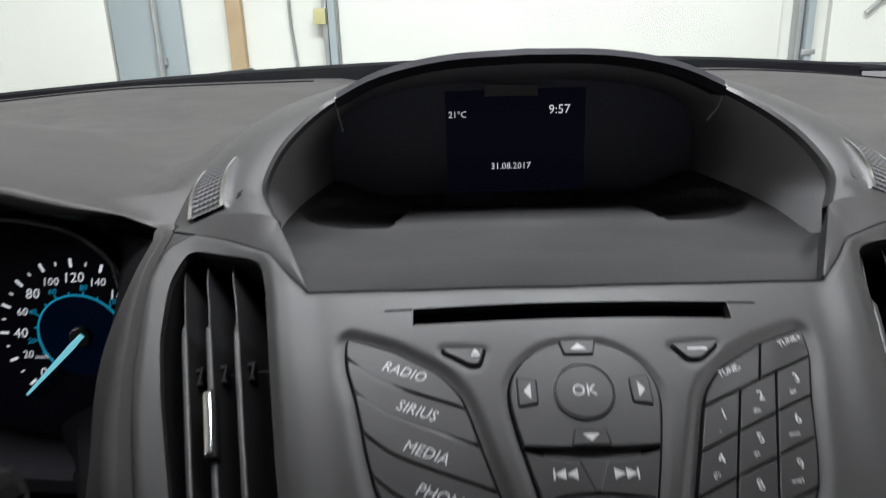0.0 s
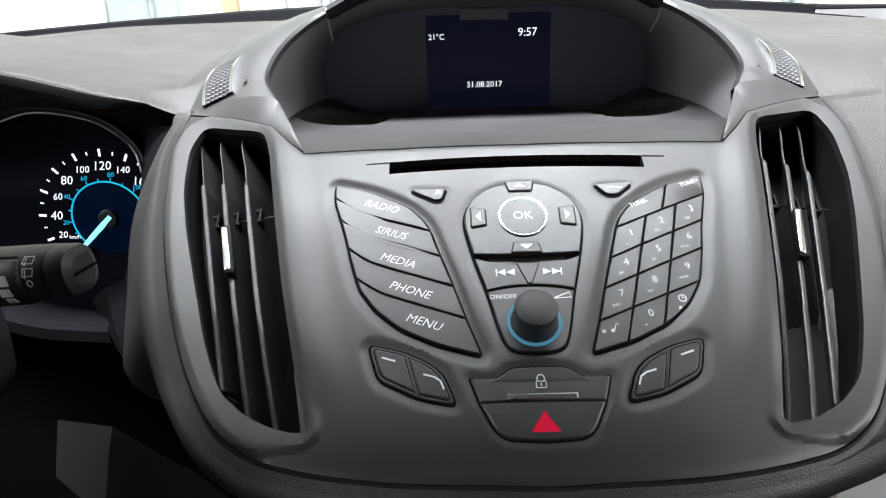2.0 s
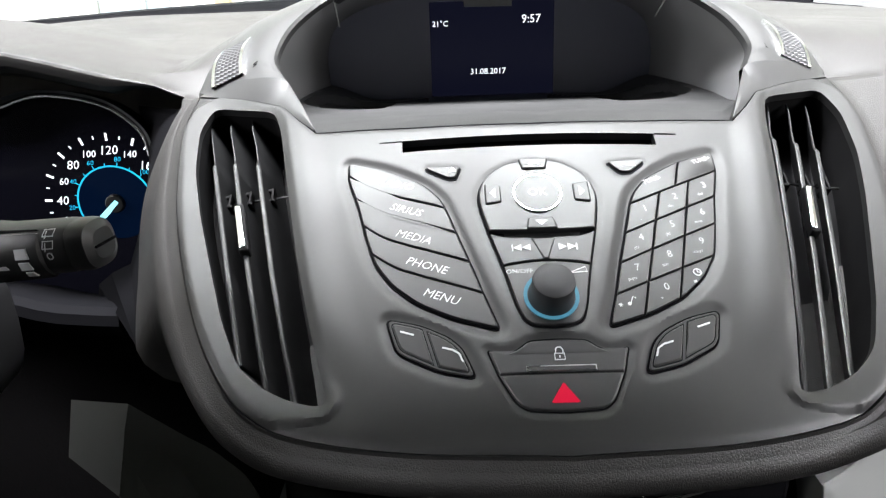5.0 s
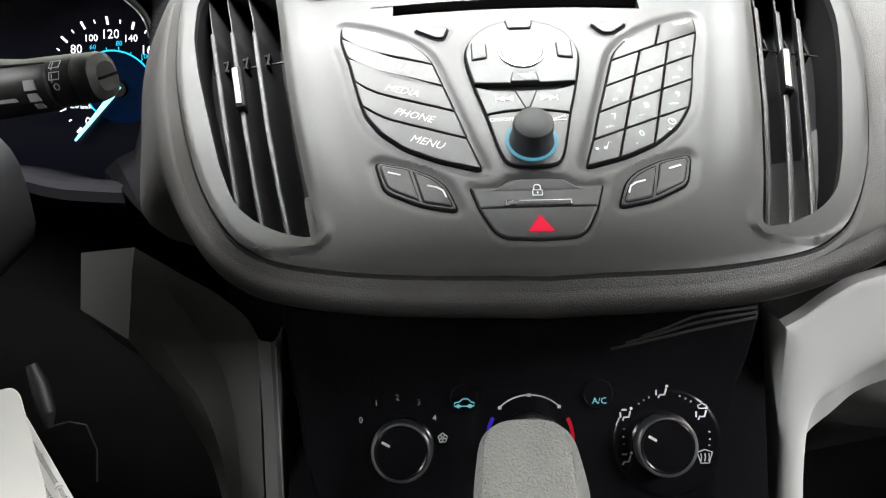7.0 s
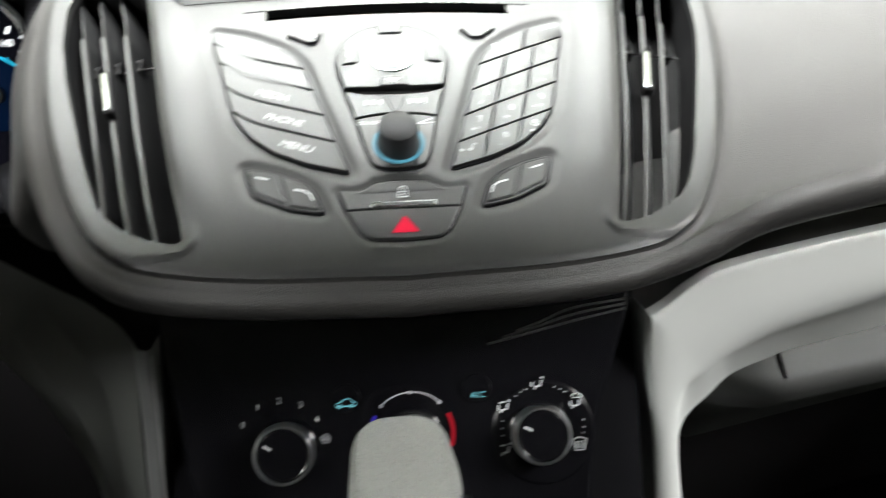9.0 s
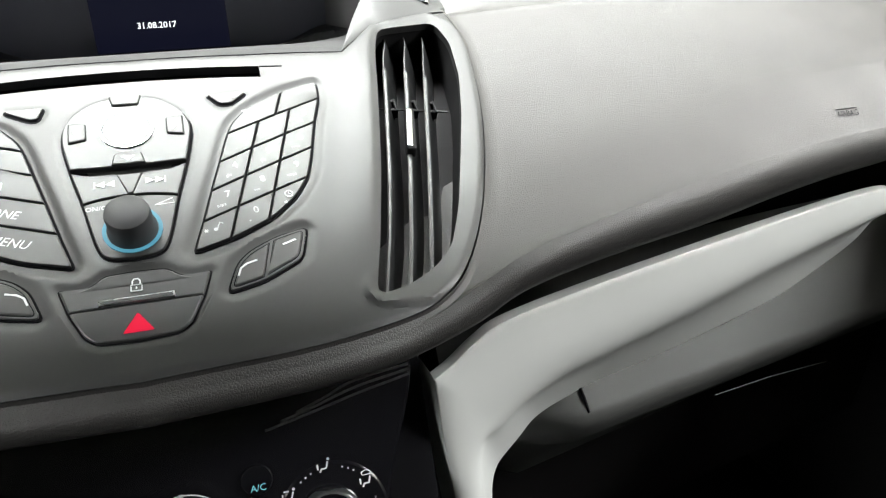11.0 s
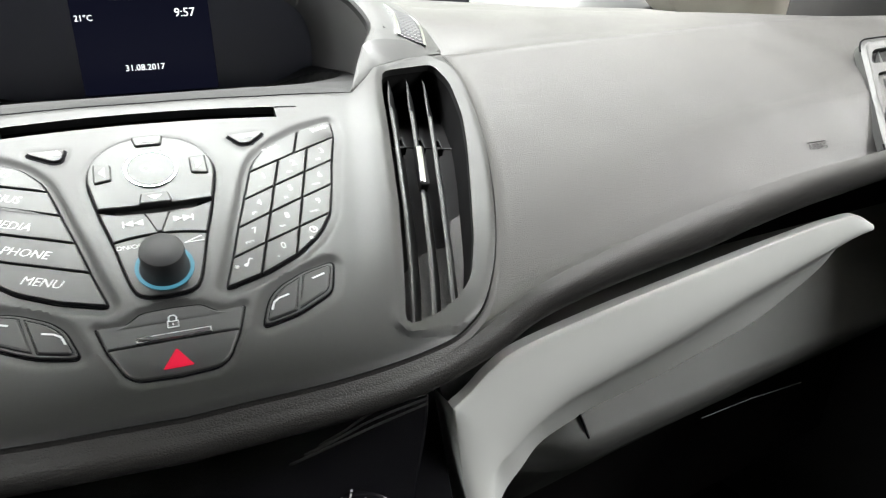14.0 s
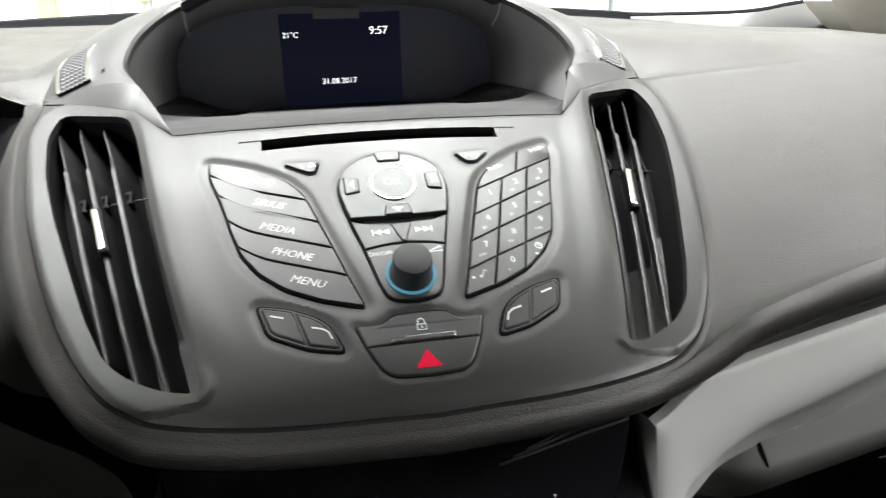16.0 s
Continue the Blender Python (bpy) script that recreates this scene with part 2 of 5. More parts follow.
def plate(o, h0, h1, bev=0.5, at=on_face, bm=None, dish=0.0):
    """A slab over an outline, from h0 to h1, with a rounded upper edge."""
    bm = bm or bmesh.new()
    a, b = inset(o, bev * 0.35), inset(o, bev)
    rows = [[at(p[0], p[1], h0) for p in o], [at(p[0], p[1], h1 - bev) for p in o], [at(p[0], p[1], h1 - bev * 0.35) for p in a], [at(p[0], p[1], h1) for p in b]]
    vs = skin(bm, rows, True)
    f = bm.faces.new(vs[-1])
    bmesh.ops.triangulate(bm, faces=[f])
    return bm


def ring(centre, r0, r1, h0, h1, at=on_face, seg=40, bm=None, start=0, end=360):
    """A flat-topped ring, or part of one."""
    bm = bm or bmesh.new()
    n = seg
    rows = []
    for r, h in ((r1, h0), (r1, h1), (r0, h1), (r0, h0)):
        rows.append([at(centre[0] + r * math.cos(radians(start + (end - start) * k / n)), centre[1] + r * math.sin(radians(start + (end - start) * k / n)), h) for k in range(n + (0 if end - start == 360 else 1))])
    skin(bm, rows, end - start == 360)
    return bm


def turned(centre, profile, at=on_face, seg=40, bm=None):
    """A turned body from (radius, height) pairs."""
    bm = bm or bmesh.new()
    rows = [[at(centre[0] + r * math.cos(2 * math.pi * k / seg), centre[1] + r * math.sin(2 * math.pi * k / seg), h) for k in range(seg)] for r, h in profile]
    vs = skin(bm, rows, True)
    bm.faces.new(vs[-1])
    return bm


def stroke(points, width, h, at=on_face, bm=None, thick=0.12):
    """A raised printed line along points."""
    bm = bm or bmesh.new()
    p = [np.array(q, float) for q in points]
    left, right = [], []
    for i in range(len(p)):
        d = p[min(i + 1, len(p) - 1)] - p[max(i - 1, 0)]
        d = np.array((-d[1], d[0])) / max(np.linalg.norm(d), 1e-6) * width / 2
        left.append(p[i] + d)
        right.append(p[i] - d)
    skin(bm, [[at(*q, h - 0.05) for q in left], [at(*q, h + thick) for q in left], [at(*q, h + thick) for q in right], [at(*q, h - 0.05) for q in right]])
    return bm


def spot(o, h, at=on_face, bm=None):
    """A thin printed mark over an outline."""
    return plate([np.array(p, float) for p in o], h - 0.05, h + 0.12, 0.04, at, bm)


def lettering(body, size, centre, turn, h, at=on_face, slant=0.0, bm=None, squash=1.0):
    """Letters laid on a surface."""
    bm = bm or bmesh.new()
    c = bpy.data.curves.new("letters", "FONT")
    c.body, c.size, c.align_x, c.align_y, c.shear, c.resolution_u = body, size, "CENTER", "CENTER", slant, 2
    ob = bpy.data.objects.new("letters", c)
    scene.collection.objects.link(ob)
    me = bpy.data.meshes.new_from_object(ob.evaluated_get(bpy.context.evaluated_depsgraph_get()))
    bpy.data.objects.remove(ob)
    cs, sn = math.cos(radians(turn)), math.sin(radians(turn))
    vs = []
    for v in me.vertices:
        x, y = v.co.x, v.co.y * squash
        vs.append(bm.verts.new(at(centre[0] + x * cs - y * sn, centre[1] + x * sn + y * cs, h)))
    for f in me.polygons:
        try:
            bm.faces.new([vs[i] for i in f.vertices])
        except ValueError:
            pass
    bpy.data.meshes.remove(me)
    return bm


def box(bm, lo, hi, bev=0.0):
    m = Matrix.LocRotScale([(a + b) / 2 for a, b in zip(lo, hi)], None, [b - a for a, b in zip(lo, hi)])
    made = bmesh.ops.create_cube(bm, size=1, matrix=m)
    if bev:
        edges = list({e for v in made["verts"] for e in v.link_edges})
        bmesh.ops.bevel(bm, geom=edges, offset=bev, segments=2, affect="EDGES", profile=0.6)
    return bm


def tube(bm, points, radius, seg=10, cap=True):
    """A round rod along points; radius may be a list."""
    p = [Vector(q) for q in points]
    rows = []
    for i, q in enumerate(p):
        d = (p[min(i + 1, len(p) - 1)] - p[max(i - 1, 0)]).normalized()
        a = d.orthogonal().normalized() if i == 0 else (a - d * a.dot(d)).normalized()
        b = d.cross(a)
        r = radius[i] if isinstance(radius, (list, tuple)) else radius
        rows.append([q + (a * math.cos(2 * math.pi * k / seg) + b * math.sin(2 * math.pi * k / seg)) * r for k in range(seg)])
    vs = skin(bm, rows, True)
    if cap:
        bm.faces.new(vs[0])
        bm.faces.new(vs[-1])
    return bm


def dense(o, step=1.5):
    out = []
    for i in range(len(o)):
        a, b = np.array(o[i - 1], float), np.array(o[i], float)
        n = max(1, int(np.linalg.norm(b - a) / step))
        out += [a + (b - a) * k / n for k in range(n)]
    return out

# ======== the garage outside ========
GY = 4.5
bm = bmesh.new()
box(bm, (-7, -6.5, -0.12), (7, 5.2, 0.0))
whole("floor", bm, CONCRETE, "grey concrete garage floor under the car", "floor", kind="structure", smooth=False)
bm = bmesh.new()
box(bm, (-7, -6.5, 4.2), (7, 5.2, 4.35))
whole("ceiling", bm, WALL, "white painted garage ceiling above the car", "ceiling", kind="structure", smooth=False)
for nm, lo, hi in (("wall_north", (-7, GY, 0), (7, GY + 0.2, 4.2)), ("wall_south", (-7, -6.5, 0), (7, -6.3, 4.2)), ("wall_west", (-7.2, -6.5, 0), (-7, 5.2, 4.2)), ("wall_east", (7, -6.5, 0), (7.2, 5.2, 4.2))):
    bm = bmesh.new()
    box(bm, lo, hi)
    whole(nm, bm, WALL, "white painted garage wall", "wall", kind="structure", smooth=False)


def sectional_door(name, x0, x1, label):
    """A white garage door of wide horizontal panels."""
    t = thing(name, label, "garage door", kind="structure")
    for k in range(5):
        bm = bmesh.new()
        box(bm, (x0, GY - 0.055, 0.02 + k * 0.69), (x1, GY - 0.005, 0.7095 + k * 0.69), 0.002)
        part("panel", bm, WALL, t)
    return t


sectional_door("door_1", -0.72, 1.86, "white sectional garage door seen through the windscreen")
sectional_door("door_2", 2.15, 4.6, "white sectional garage door beside the other one")
sectional_door("door_3", -4.6, -2.10, "bright white sectional garage door behind the windscreen")
steel = thing("door_4", "grey steel side door with a rail on it", "door", kind="structure")
bm = bmesh.new()
part("leaf", box(bm, (-2.08, GY - 0.05, 0.02), (-1.66, GY - 0.004, 2.15), 0.005), STEEL, steel)
bm = bmesh.new()
tube(bm, [(-1.80, GY - 0.09, 0.1), (-1.80, GY - 0.09, 2.6)], 0.018)
for k in range(4):
    box(bm, (-1.83, GY - 0.085, 0.45 + k * 0.55), (-1.77, GY - 0.045, 0.49 + k * 0.55))
part("rail", bm, RAIL, steel, "galvanised upright rail")


def track(name, x, label):
    t = thing(name, label, "door track", "door tracks")
    bm = bmesh.new()
    box(bm, (x - 0.055, GY - 0.09, 0.0), (x - 0.025, GY - 0.002, 3.4), 0.004)
    part("channel", bm, RAIL, t)
    bm = bmesh.new()
    box(bm, (x - 0.015, GY - 0.13, 0.0), (x + 0.025, GY - 0.06, 3.4), 0.006)
    part("guide", bm, STEEL, t)
    for k in range(6):
        bm = bmesh.new()
        box(bm, (x - 0.04, GY - 0.145, 0.42 + k * 0.52), (x + 0.04, GY - 0.13, 0.45 + k * 0.52), 0.003)
        part("bracket", bm, RAIL, t)
    return t


track("door_track", -0.76, "grey steel door track beside the white door")
track("door_track", 2.0, "grey steel door track between two white doors")
bm = bmesh.new()
box(bm, (-1.385, GY - 0.07, 0), (-1.295, GY - 0.002, 3.6), 0.004)
whole("wooden_post", bm, WOOD, "raw yellow wooden post against the garage wall", "post")
bm = bmesh.new()
tube(bm, [(-1.00 + 0.02 * math.sin(k * 1.3), GY - 0.03, 0.3 + 0.3 * k) for k in range(12)], 0.011, 6)
whole("cable", bm, RAIL, "grey cable hanging down the white wall", "cable")
bm = bmesh.new()
box(bm, (-0.86, GY - 0.12, 1.2), (-0.79, GY - 0.03, 1.29), 0.008)
whole("sensor_box", bm, surface("box_yellow", (0.55, 0.5, 0.25), 0.5), "small yellowish sensor box on the door track", "box")
handle = thing("door_latch", "dark steel latch on the white door", "latch")
bm = bmesh.new()
tube(bm, [(2.08, GY - 0.1, 1.34), (2.16, GY - 0.1, 1.36)], 0.03)
part("bolt", bm, RAIL, handle)
bm = bmesh.new()
tube(bm, [(2.33, GY - 0.09, 1.16), (2.42, GY - 0.09, 1.24), (2.62, GY - 0.09, 1.25)], 0.014)
part("lever", bm, RAIL, handle)
for lx, ly, lz, share in LAMPS:
    lamp = thing("unseen_lamp", "white body of an unseen added lamp", "lamp", "ceiling lights")
    bm = bmesh.new()
    part("body", box(bm, (lx - 0.89, ly - 0.95, lz + 0.03), (lx + 0.89, ly + 0.95, lz + 0.13), 0.01), WALL, lamp)
    if lz < 4:
        bm = bmesh.new()
        tube(bm, [(lx, ly, lz + 0.12), (lx, ly, 4.21)], 0.02)
        part("hanger", bm, RAIL, lamp)

# ======== the car's shell ========
bm = bmesh.new()
hood_rows = []
for j in range(9):
    y = 1.02 + 1.0 * j / 8
    hood_rows.append([(x, y + 0.0 * abs(x), 1.10 - 0.10 * (j / 8) ** 1.6 - 0.09 * x * x + (0.012 if 0.45 < abs(x) < 0.6 else 0)) for x in np.linspace(-0.8, 0.8, 25)])
skin(bm, hood_rows)
skin(bm, [hood_rows[-1], [(p[0], p[1] + 0.05, p[2] - 0.25) for p in hood_rows[-1]]])
whole("bonnet", bm, CARPAINT, "light painted car bonnet beyond the windscreen", "bonnet")


def wiper(points, label):
    t = thing("wiper", label, "wiper", "wipers")
    bm = bmesh.new()
    tube(bm, points, 0.005, 8)
    part("arm", bm, SOFT_BLACK, t)
    bm = bmesh.new()
    tube(bm, [(p[0], p[1] - 0.012, p[2] - 0.008) for p in points], 0.003, 6)
    part("blade", bm, SOFT_BLACK, t)


wiper([(-0.62, 0.975, 1.114), (-0.45, 0.98, 1.130), (-0.31, 0.985, 1.142)], "black wiper arm lying at the foot of the windscreen")
wiper([(0.22, 0.97, 1.135), (0.40, 0.97, 1.128), (0.66, 0.96, 1.118)], "black wiper arm lying along the windscreen")

GLASS, gt, gb = nodes_of("window_glass")
gt.nodes.remove(gb)
tr, gl, mx = (gt.nodes.new(n) for n in ("ShaderNodeBsdfTransparent", "ShaderNodeBsdfGlossy", "ShaderNodeMixShader"))
tr.inputs[0].default_value = (0.93, 0.97, 0.95, 1)
gl.inputs["Roughness"].default_value = 0.02
mx.inputs[0].default_value = 0.03
gt.links.new(tr.outputs[0], mx.inputs[1])
gt.links.new(gl.outputs[0], mx.inputs[2])
gt.links.new(mx.outputs[0], gt.nodes["Material Output"].inputs[0])
ws = thing("window_1", "clear raked windscreen above the dashboard", "windscreen", kind="structure")
bm = bmesh.new()
rows = []
for k in range(2):
    for j in range(9):
        f = j / 8
        rows.append([(x * (1 - 0.12 * f), 0.955 - 0.70 * f - 0.09 * (x / 0.75) ** 2 + 0.004 * k, 1.115 + 0.50 * f + 0.004 * k) for x in np.linspace(-0.76, 0.76, 17)])
    if k == 0:
        skin(bm, rows)
        rows = []
skin(bm, rows)
pane = part("pane", bm, GLASS, ws)
pane.visible_shadow = False
bm = bmesh.new()
skin(bm, [[(x, 0.955 - 0.09 * (x / 0.75) ** 2 + dy, 1.1455 - (0.10 if x > 0 else 0.055) * x * x + dz) for x in np.linspace(-0.90, 0.90, 37)] for dy, dz in ((-0.03, -0.03), (-0.022, 0.004), (0.004, 0.006), (0.012, -0.04))])
part("lower_seal", bm, GAP, ws, "black rubber seal at the foot of the glass")

bm = bmesh.new()
wedge_low = [(0.42, 0.86, 1.112), (0.51, 0.81, 1.104), (0.63, 0.80, 1.094), (0.745, 0.79, 1.085)]
wedge_top = [(0.43, 0.88, 1.126), (0.566, 0.82, 1.127), (0.633, 0.815, 1.135), (0.715, 0.81, 1.145)]
skin(bm, [[tuple(p) for p in curve(wedge_low, 14)], [tuple(p) for p in curve(wedge_top, 14)]])
part("corner_wedge", bm, COVER, ws, "grey corner piece below the pillar")
bm = bmesh.new()
tube(bm, [(p[0], p[1] + 0.004, p[2] + 0.001) for p in curve(wedge_top, 14)], 0.0035, 8)
part("corner_seal", bm, GAP, ws, "black seal above the corner piece")

shell = thing("car_shell", "closed car cabin with pale headliner and black door panels", "car body", kind="structure")
bm = bmesh.new()
box(bm, (-0.78, -2.3, 1.60), (0.78, 0.24, 1.66), 0.02)
box(bm, (-0.70, 0.12, 1.575), (0.70, 0.30, 1.605), 0.012)
part("headliner", bm, HEADLINER, shell)
for sx in (-1, 1):
    bm = bmesh.new()
    box(bm, (min(sx * 0.80, sx * 0.88), -2.3, 0.30), (max(sx * 0.80, sx * 0.88), 0.80, 1.05), 0.02)
    part("door_panel", bm, SOFT_BLACK, shell, "black door panel")
    bm = bmesh.new()
    box(bm, (min(sx * 0.74, sx * 0.84), -2.3, 1.52), (max(sx * 0.74, sx * 0.84), 0.15, 1.62), 0.02)
    part("roof_rail", bm, HEADLINER, shell)
    bm = bmesh.new()
    rows = []
    for j in range(21):
        f = j / 20
        z = 1.06 + 0.54 * f
        y = float(np.interp(z, [1.06, 1.135, 1.25, 1.6], [0.765, 0.745, 0.62, 0.24]))
        xa, xb = float(np.interp(z, [1.06, 1.095, 1.135, 1.24, 1.6], [0.715, 0.708, 0.632, 0.655, 0.66])), float(np.interp(z, [1.06, 1.09, 1.13, 1.24, 1.6], [0.884, 0.886, 0.882, 0.83, 0.77]))
        rows.append([(sx * xa, y + 0.05, z), (sx * xa, y - 0.002, z), (sx * (xa * 0.75 + xb * 0.25), y - 0.022, z), (sx * (xa * 0.3 + xb * 0.7), y - 0.022, z), (sx * xb, y, z), (sx * xb, y + 0.05, z)])
    skin(bm, rows, True)
    part("pillar_trim", bm, surface("pillar_cream", (0.62, 0.6, 0.53), 0.75, grain=0.2, grain_scale=900), shell, "cream windscreen pillar trim")
    bm = bmesh.new()
    box(bm, (min(sx * 0.72, sx * 0.84), -0.62, 0.95), (max(sx * 0.72, sx * 0.84), -0.44, 1.56), 0.03)
    part("pillar_trim", bm, HEADLINER, shell)
    bm = bmesh.new()
    edge = [(0.28, 0.90), (0.40, 1.10), (0.62, 1.32), (1.0, 1.10), (1.0, 0.90)]
    vs = skin(bm, [[(sx * x, y, z) for y, z in edge] for x in (0.935, 0.975)], True)
    bm.faces.new(vs[0])
    bm.faces.new(vs[1])
    part("mirror_sail", bm, SOFT_BLACK, shell, "black corner panel of the door")
bm = bmesh.new()
box(bm, (-0.80, -2.3, 0.28), (0.80, 1.2, 0.34))
part("cabin_floor", bm, CARPET_SHADE, shell, "black carpet")
bm = bmesh.new()
box(bm, (-0.80, 0.72, 0.30), (0.80, 0.80, 1.03))
part("firewall", bm, CARPET_SHADE, shell)
bm = bmesh.new()
box(bm, (-0.80, -2.35, 0.30), (0.80, -2.25, 1.10))
part("tailgate", bm, SOFT_BLACK, shell)
bm = bmesh.new()
box(bm, (-0.80, -0.72, 0.30), (0.80, -0.60, 1.60), 0.03)
part("rear_light_block", bm, HEADLINER, shell)

# ======== the centre panel ========
TOP_EDGE = [(-193, 84), (-163, 71), (-136, 56), (-125, 41), (-114, 28.5), (-60, 24.5), (0, 23), (60, 24.5), (114, 28.5), (125, 41), (136, 56), (163, 71), (193, 84)]
SIDE = [(193, 84), (195.5, 60), (193.5, 35), (187, -9), (175.5, -52), (161, -90), (145.5, -118), (131, -134), (109.5, -145), (64, -154), (0, -157.8)]
SIDE_R = [tuple(p) for p in curve(SIDE, 60)]
BOUNDARY = TOP_EDGE + SIDE_R[1:] + [(-p[0], p[1]) for p in reversed(SIDE_R[1:-1])]
VENT_R = rounded([(140, 53), (162, 61), (180, 68), (185, 48), (181, 14), (173, -17), (163, -48), (151, -84), (140, -109), (128, -121), (113, -129.5), (97, -133.5), (107, -98), (117, -56), (126, -10), (134, 33)], 7, 3)
VENT_L = mirror(VENT_R)
SLOT = [(-66.3, 6.8), (66.3, 6.8), (66.3, 15.2), (-66.3, 15.2)]
KEYS_R = rounded([(94.8, 3.2), (74, -5.0), (55.5, -16.2), (47.5, -26), (44.5, -33), (39.3, -50), (34, -66.8), (29, -84), (23, -102.2), (43.5, -95.5), (59.5, -87), (71.5, -76), (79.5, -63.5), (84, -48), (88.5, -28.5), (94.2, -10)], 4, 4)
KEYS_L = mirror(KEYS_R)
POD_R = [(0, -4.6), (14, -7.2), (24.6, -15.5), (29.2, -28), (26, -48), (20.4, -70), (15, -93), (10, -100), (0, -101.6)]
POD = [tuple(p) for p in curve(POD_R, 40)]
POD = POD + [(-p[0], p[1]) for p in reversed(POD[1:-1])]
LOW_RAW = [(74.2, -92.6), (58.3, -97), (46, -103.6), (40.2, -109.6), (34.6, -124.6), (51.5, -120.4), (69, -110.8)]
LOW_R = rounded(LOW_RAW, 4.5, 4)
LOW_L = mirror(LOW_R)
LOCK_H = [(0, -106.6), (12.5, -107.2), (17.5, -111.4), (23.5, -113), (30.6, -110.6), (26.5, -123.5), (20.3, -136), (15.5, -139.6), (0, -140.6)]
LOCK = rounded(LOCK_H + [(-p[0], p[1]) for p in reversed(LOCK_H[1:-1])], 2.5, 3)
EJECT_R = rounded([(37.5, -6.6), (57, -5.4), (55.8, -7.6), (49, -13.6), (43.5, -13.8)], 1.6, 3)
EJECT_L = mirror(rounded([(36.5, -6.6), (54.5, -5.8), (53.6, -8), (43, -14.6), (39, -14.4)], 1.6, 3))
RECESSES = [(KEYS_R, 1.5, 5.4), (KEYS_L, 1.5, 5.4), (POD, 0.7, 2.4), (LOW_R, 1.2, 4.6), (LOW_L, 1.2, 4.6), (LOCK, 0.8, 2.4), (EJECT_R, 0.6, 2.0), (EJECT_L, 0.6, 2.0)]


def inside_many(pts, o):
    pts = np.asarray(pts, float)
    hit = np.zeros(len(pts), bool)
    for i in range(len(o)):
        (x1, y1), (x2, y2) = o[i - 1], o[i]
        if y1 == y2:
            continue
        m = ((y1 > pts[:, 1]) != (y2 > pts[:, 1])) & (pts[:, 0] < (x2 - x1) * (pts[:, 1] - y1) / (y2 - y1) + x1)
        hit ^= m
    return hit


def relief(pts):
    """Heights of the panel's skin: recessed button fields, raised vent rims, rolled outer edge."""
    pts = np.asarray(pts, float)
    h = np.zeros(len(pts))
    for o, depth, width in RECESSES:
        d = distance(pts, o)
        d[inside_many(pts, o)] = 0
        h = np.minimum(h, -depth * (1 - smoothstep(0.8, width, d)))
    edge = distance(pts, BOUNDARY)
    for o in (VENT_R, VENT_L):
        d = distance(pts, o)
        split = np.interp(pts[:, 1], [-150, -134, -120, -56, 33, 53, 90], [82, 88, 101, 129, 148, 156, 160])
        outer = smoothstep(-7, 7, np.abs(pts[:, 0]) - split)
        band = 5.0 + 6.5 * smoothstep(96, 128, np.abs(pts[:, 0]))
        h = h + 1.7 * outer * np.clip(d / band, 0, 1) * (1 - smoothstep(0.0, 3.0, d - band))
        fade = 1 - smoothstep(9, 24, d)
        h = h + 1.5 * (1 - outer) * smoothstep(-1, 5, d) * fade * smoothstep(-125, -85, pts[:, 1])
    side = np.abs(pts[:, 0])
    low = np.where(pts[:, 1] < -20, 1.0, (1 - smoothstep(5, 45, pts[:, 1])) * smoothstep(110, 160, side))
    h = h - 0.8 * (1 - smoothstep(0, 3.0, edge)) * low - 0.35 * (1 - smoothstep(0, 1.5, edge)) * (1 - low)
    return h


def cut_sheet(outer, holes, step, heights, at, skirt, hole_skirt):
    """A skin over an outline with holes, on a fine net, with its edges turned down."""
    from mathutils.geometry import delaunay_2d_cdt
    outer, holes = dense(outer, 3.0), [dense(o, 3.0) for o in holes]
    loops = [outer] + holes
    xs = np.arange(min(p[0] for p in outer), max(p[0] for p in outer), step)
    ys = np.arange(min(p[1] for p in outer), max(p[1] for p in outer), step)
    g = np.array([(x + (step / 2 if j % 2 else 0), y) for j, y in enumerate(ys) for x in xs])
    keep = inside_many(g, outer)
    for o in holes:
        keep &= ~inside_many(g, o)
    for o in loops:
        keep &= distance(g, o) > step * 0.35
    g = g[keep]
    coords, edges = [], []
    for o in loops:
        b = len(coords)
        coords += [Vector(p) for p in o]
        edges += [(b + i, b + (i + 1) % len(o)) for i in range(len(o))]
    coords += [Vector(p) for p in g]
    verts, _, faces, *_ = delaunay_2d_cdt(coords, edges, [], 0, 1e-4)
    v2 = np.array([(v.x, v.y) for v in verts])
    cent = np.array([v2[list(f)].mean(axis=0) for f in faces])
    ok = inside_many(cent, outer)
    for o in holes:
        ok &= ~inside_many(cent, o)
    hs = heights(v2)
    bm = bmesh.new()
    bv = [bm.verts.new(at(p[0], p[1], h)) for p, h in zip(v2, hs)]
    for f, k in zip(faces, ok):
        if k:
            bm.faces.new([bv[i] for i in f])
    for o, deep in zip(loops, [skirt] + [hole_skirt] * len(holes)):
        ho = heights(np.array(o))
        skin(bm, [[at(p[0], p[1], h) for p, h in zip(o, ho)], [at(p[0], p[1], h - deep * 0.5) for p, h in zip(o, ho)], [at(p[0], p[1], h - deep) for p, h in zip(o, ho)]], True)
    bmesh.ops.delete(bm, geom=[v for v in bm.verts if not v.link_faces], context="VERTS")
    bmesh.ops.remove_doubles(bm, verts=bm.verts, dist=0.00001)
    return bm


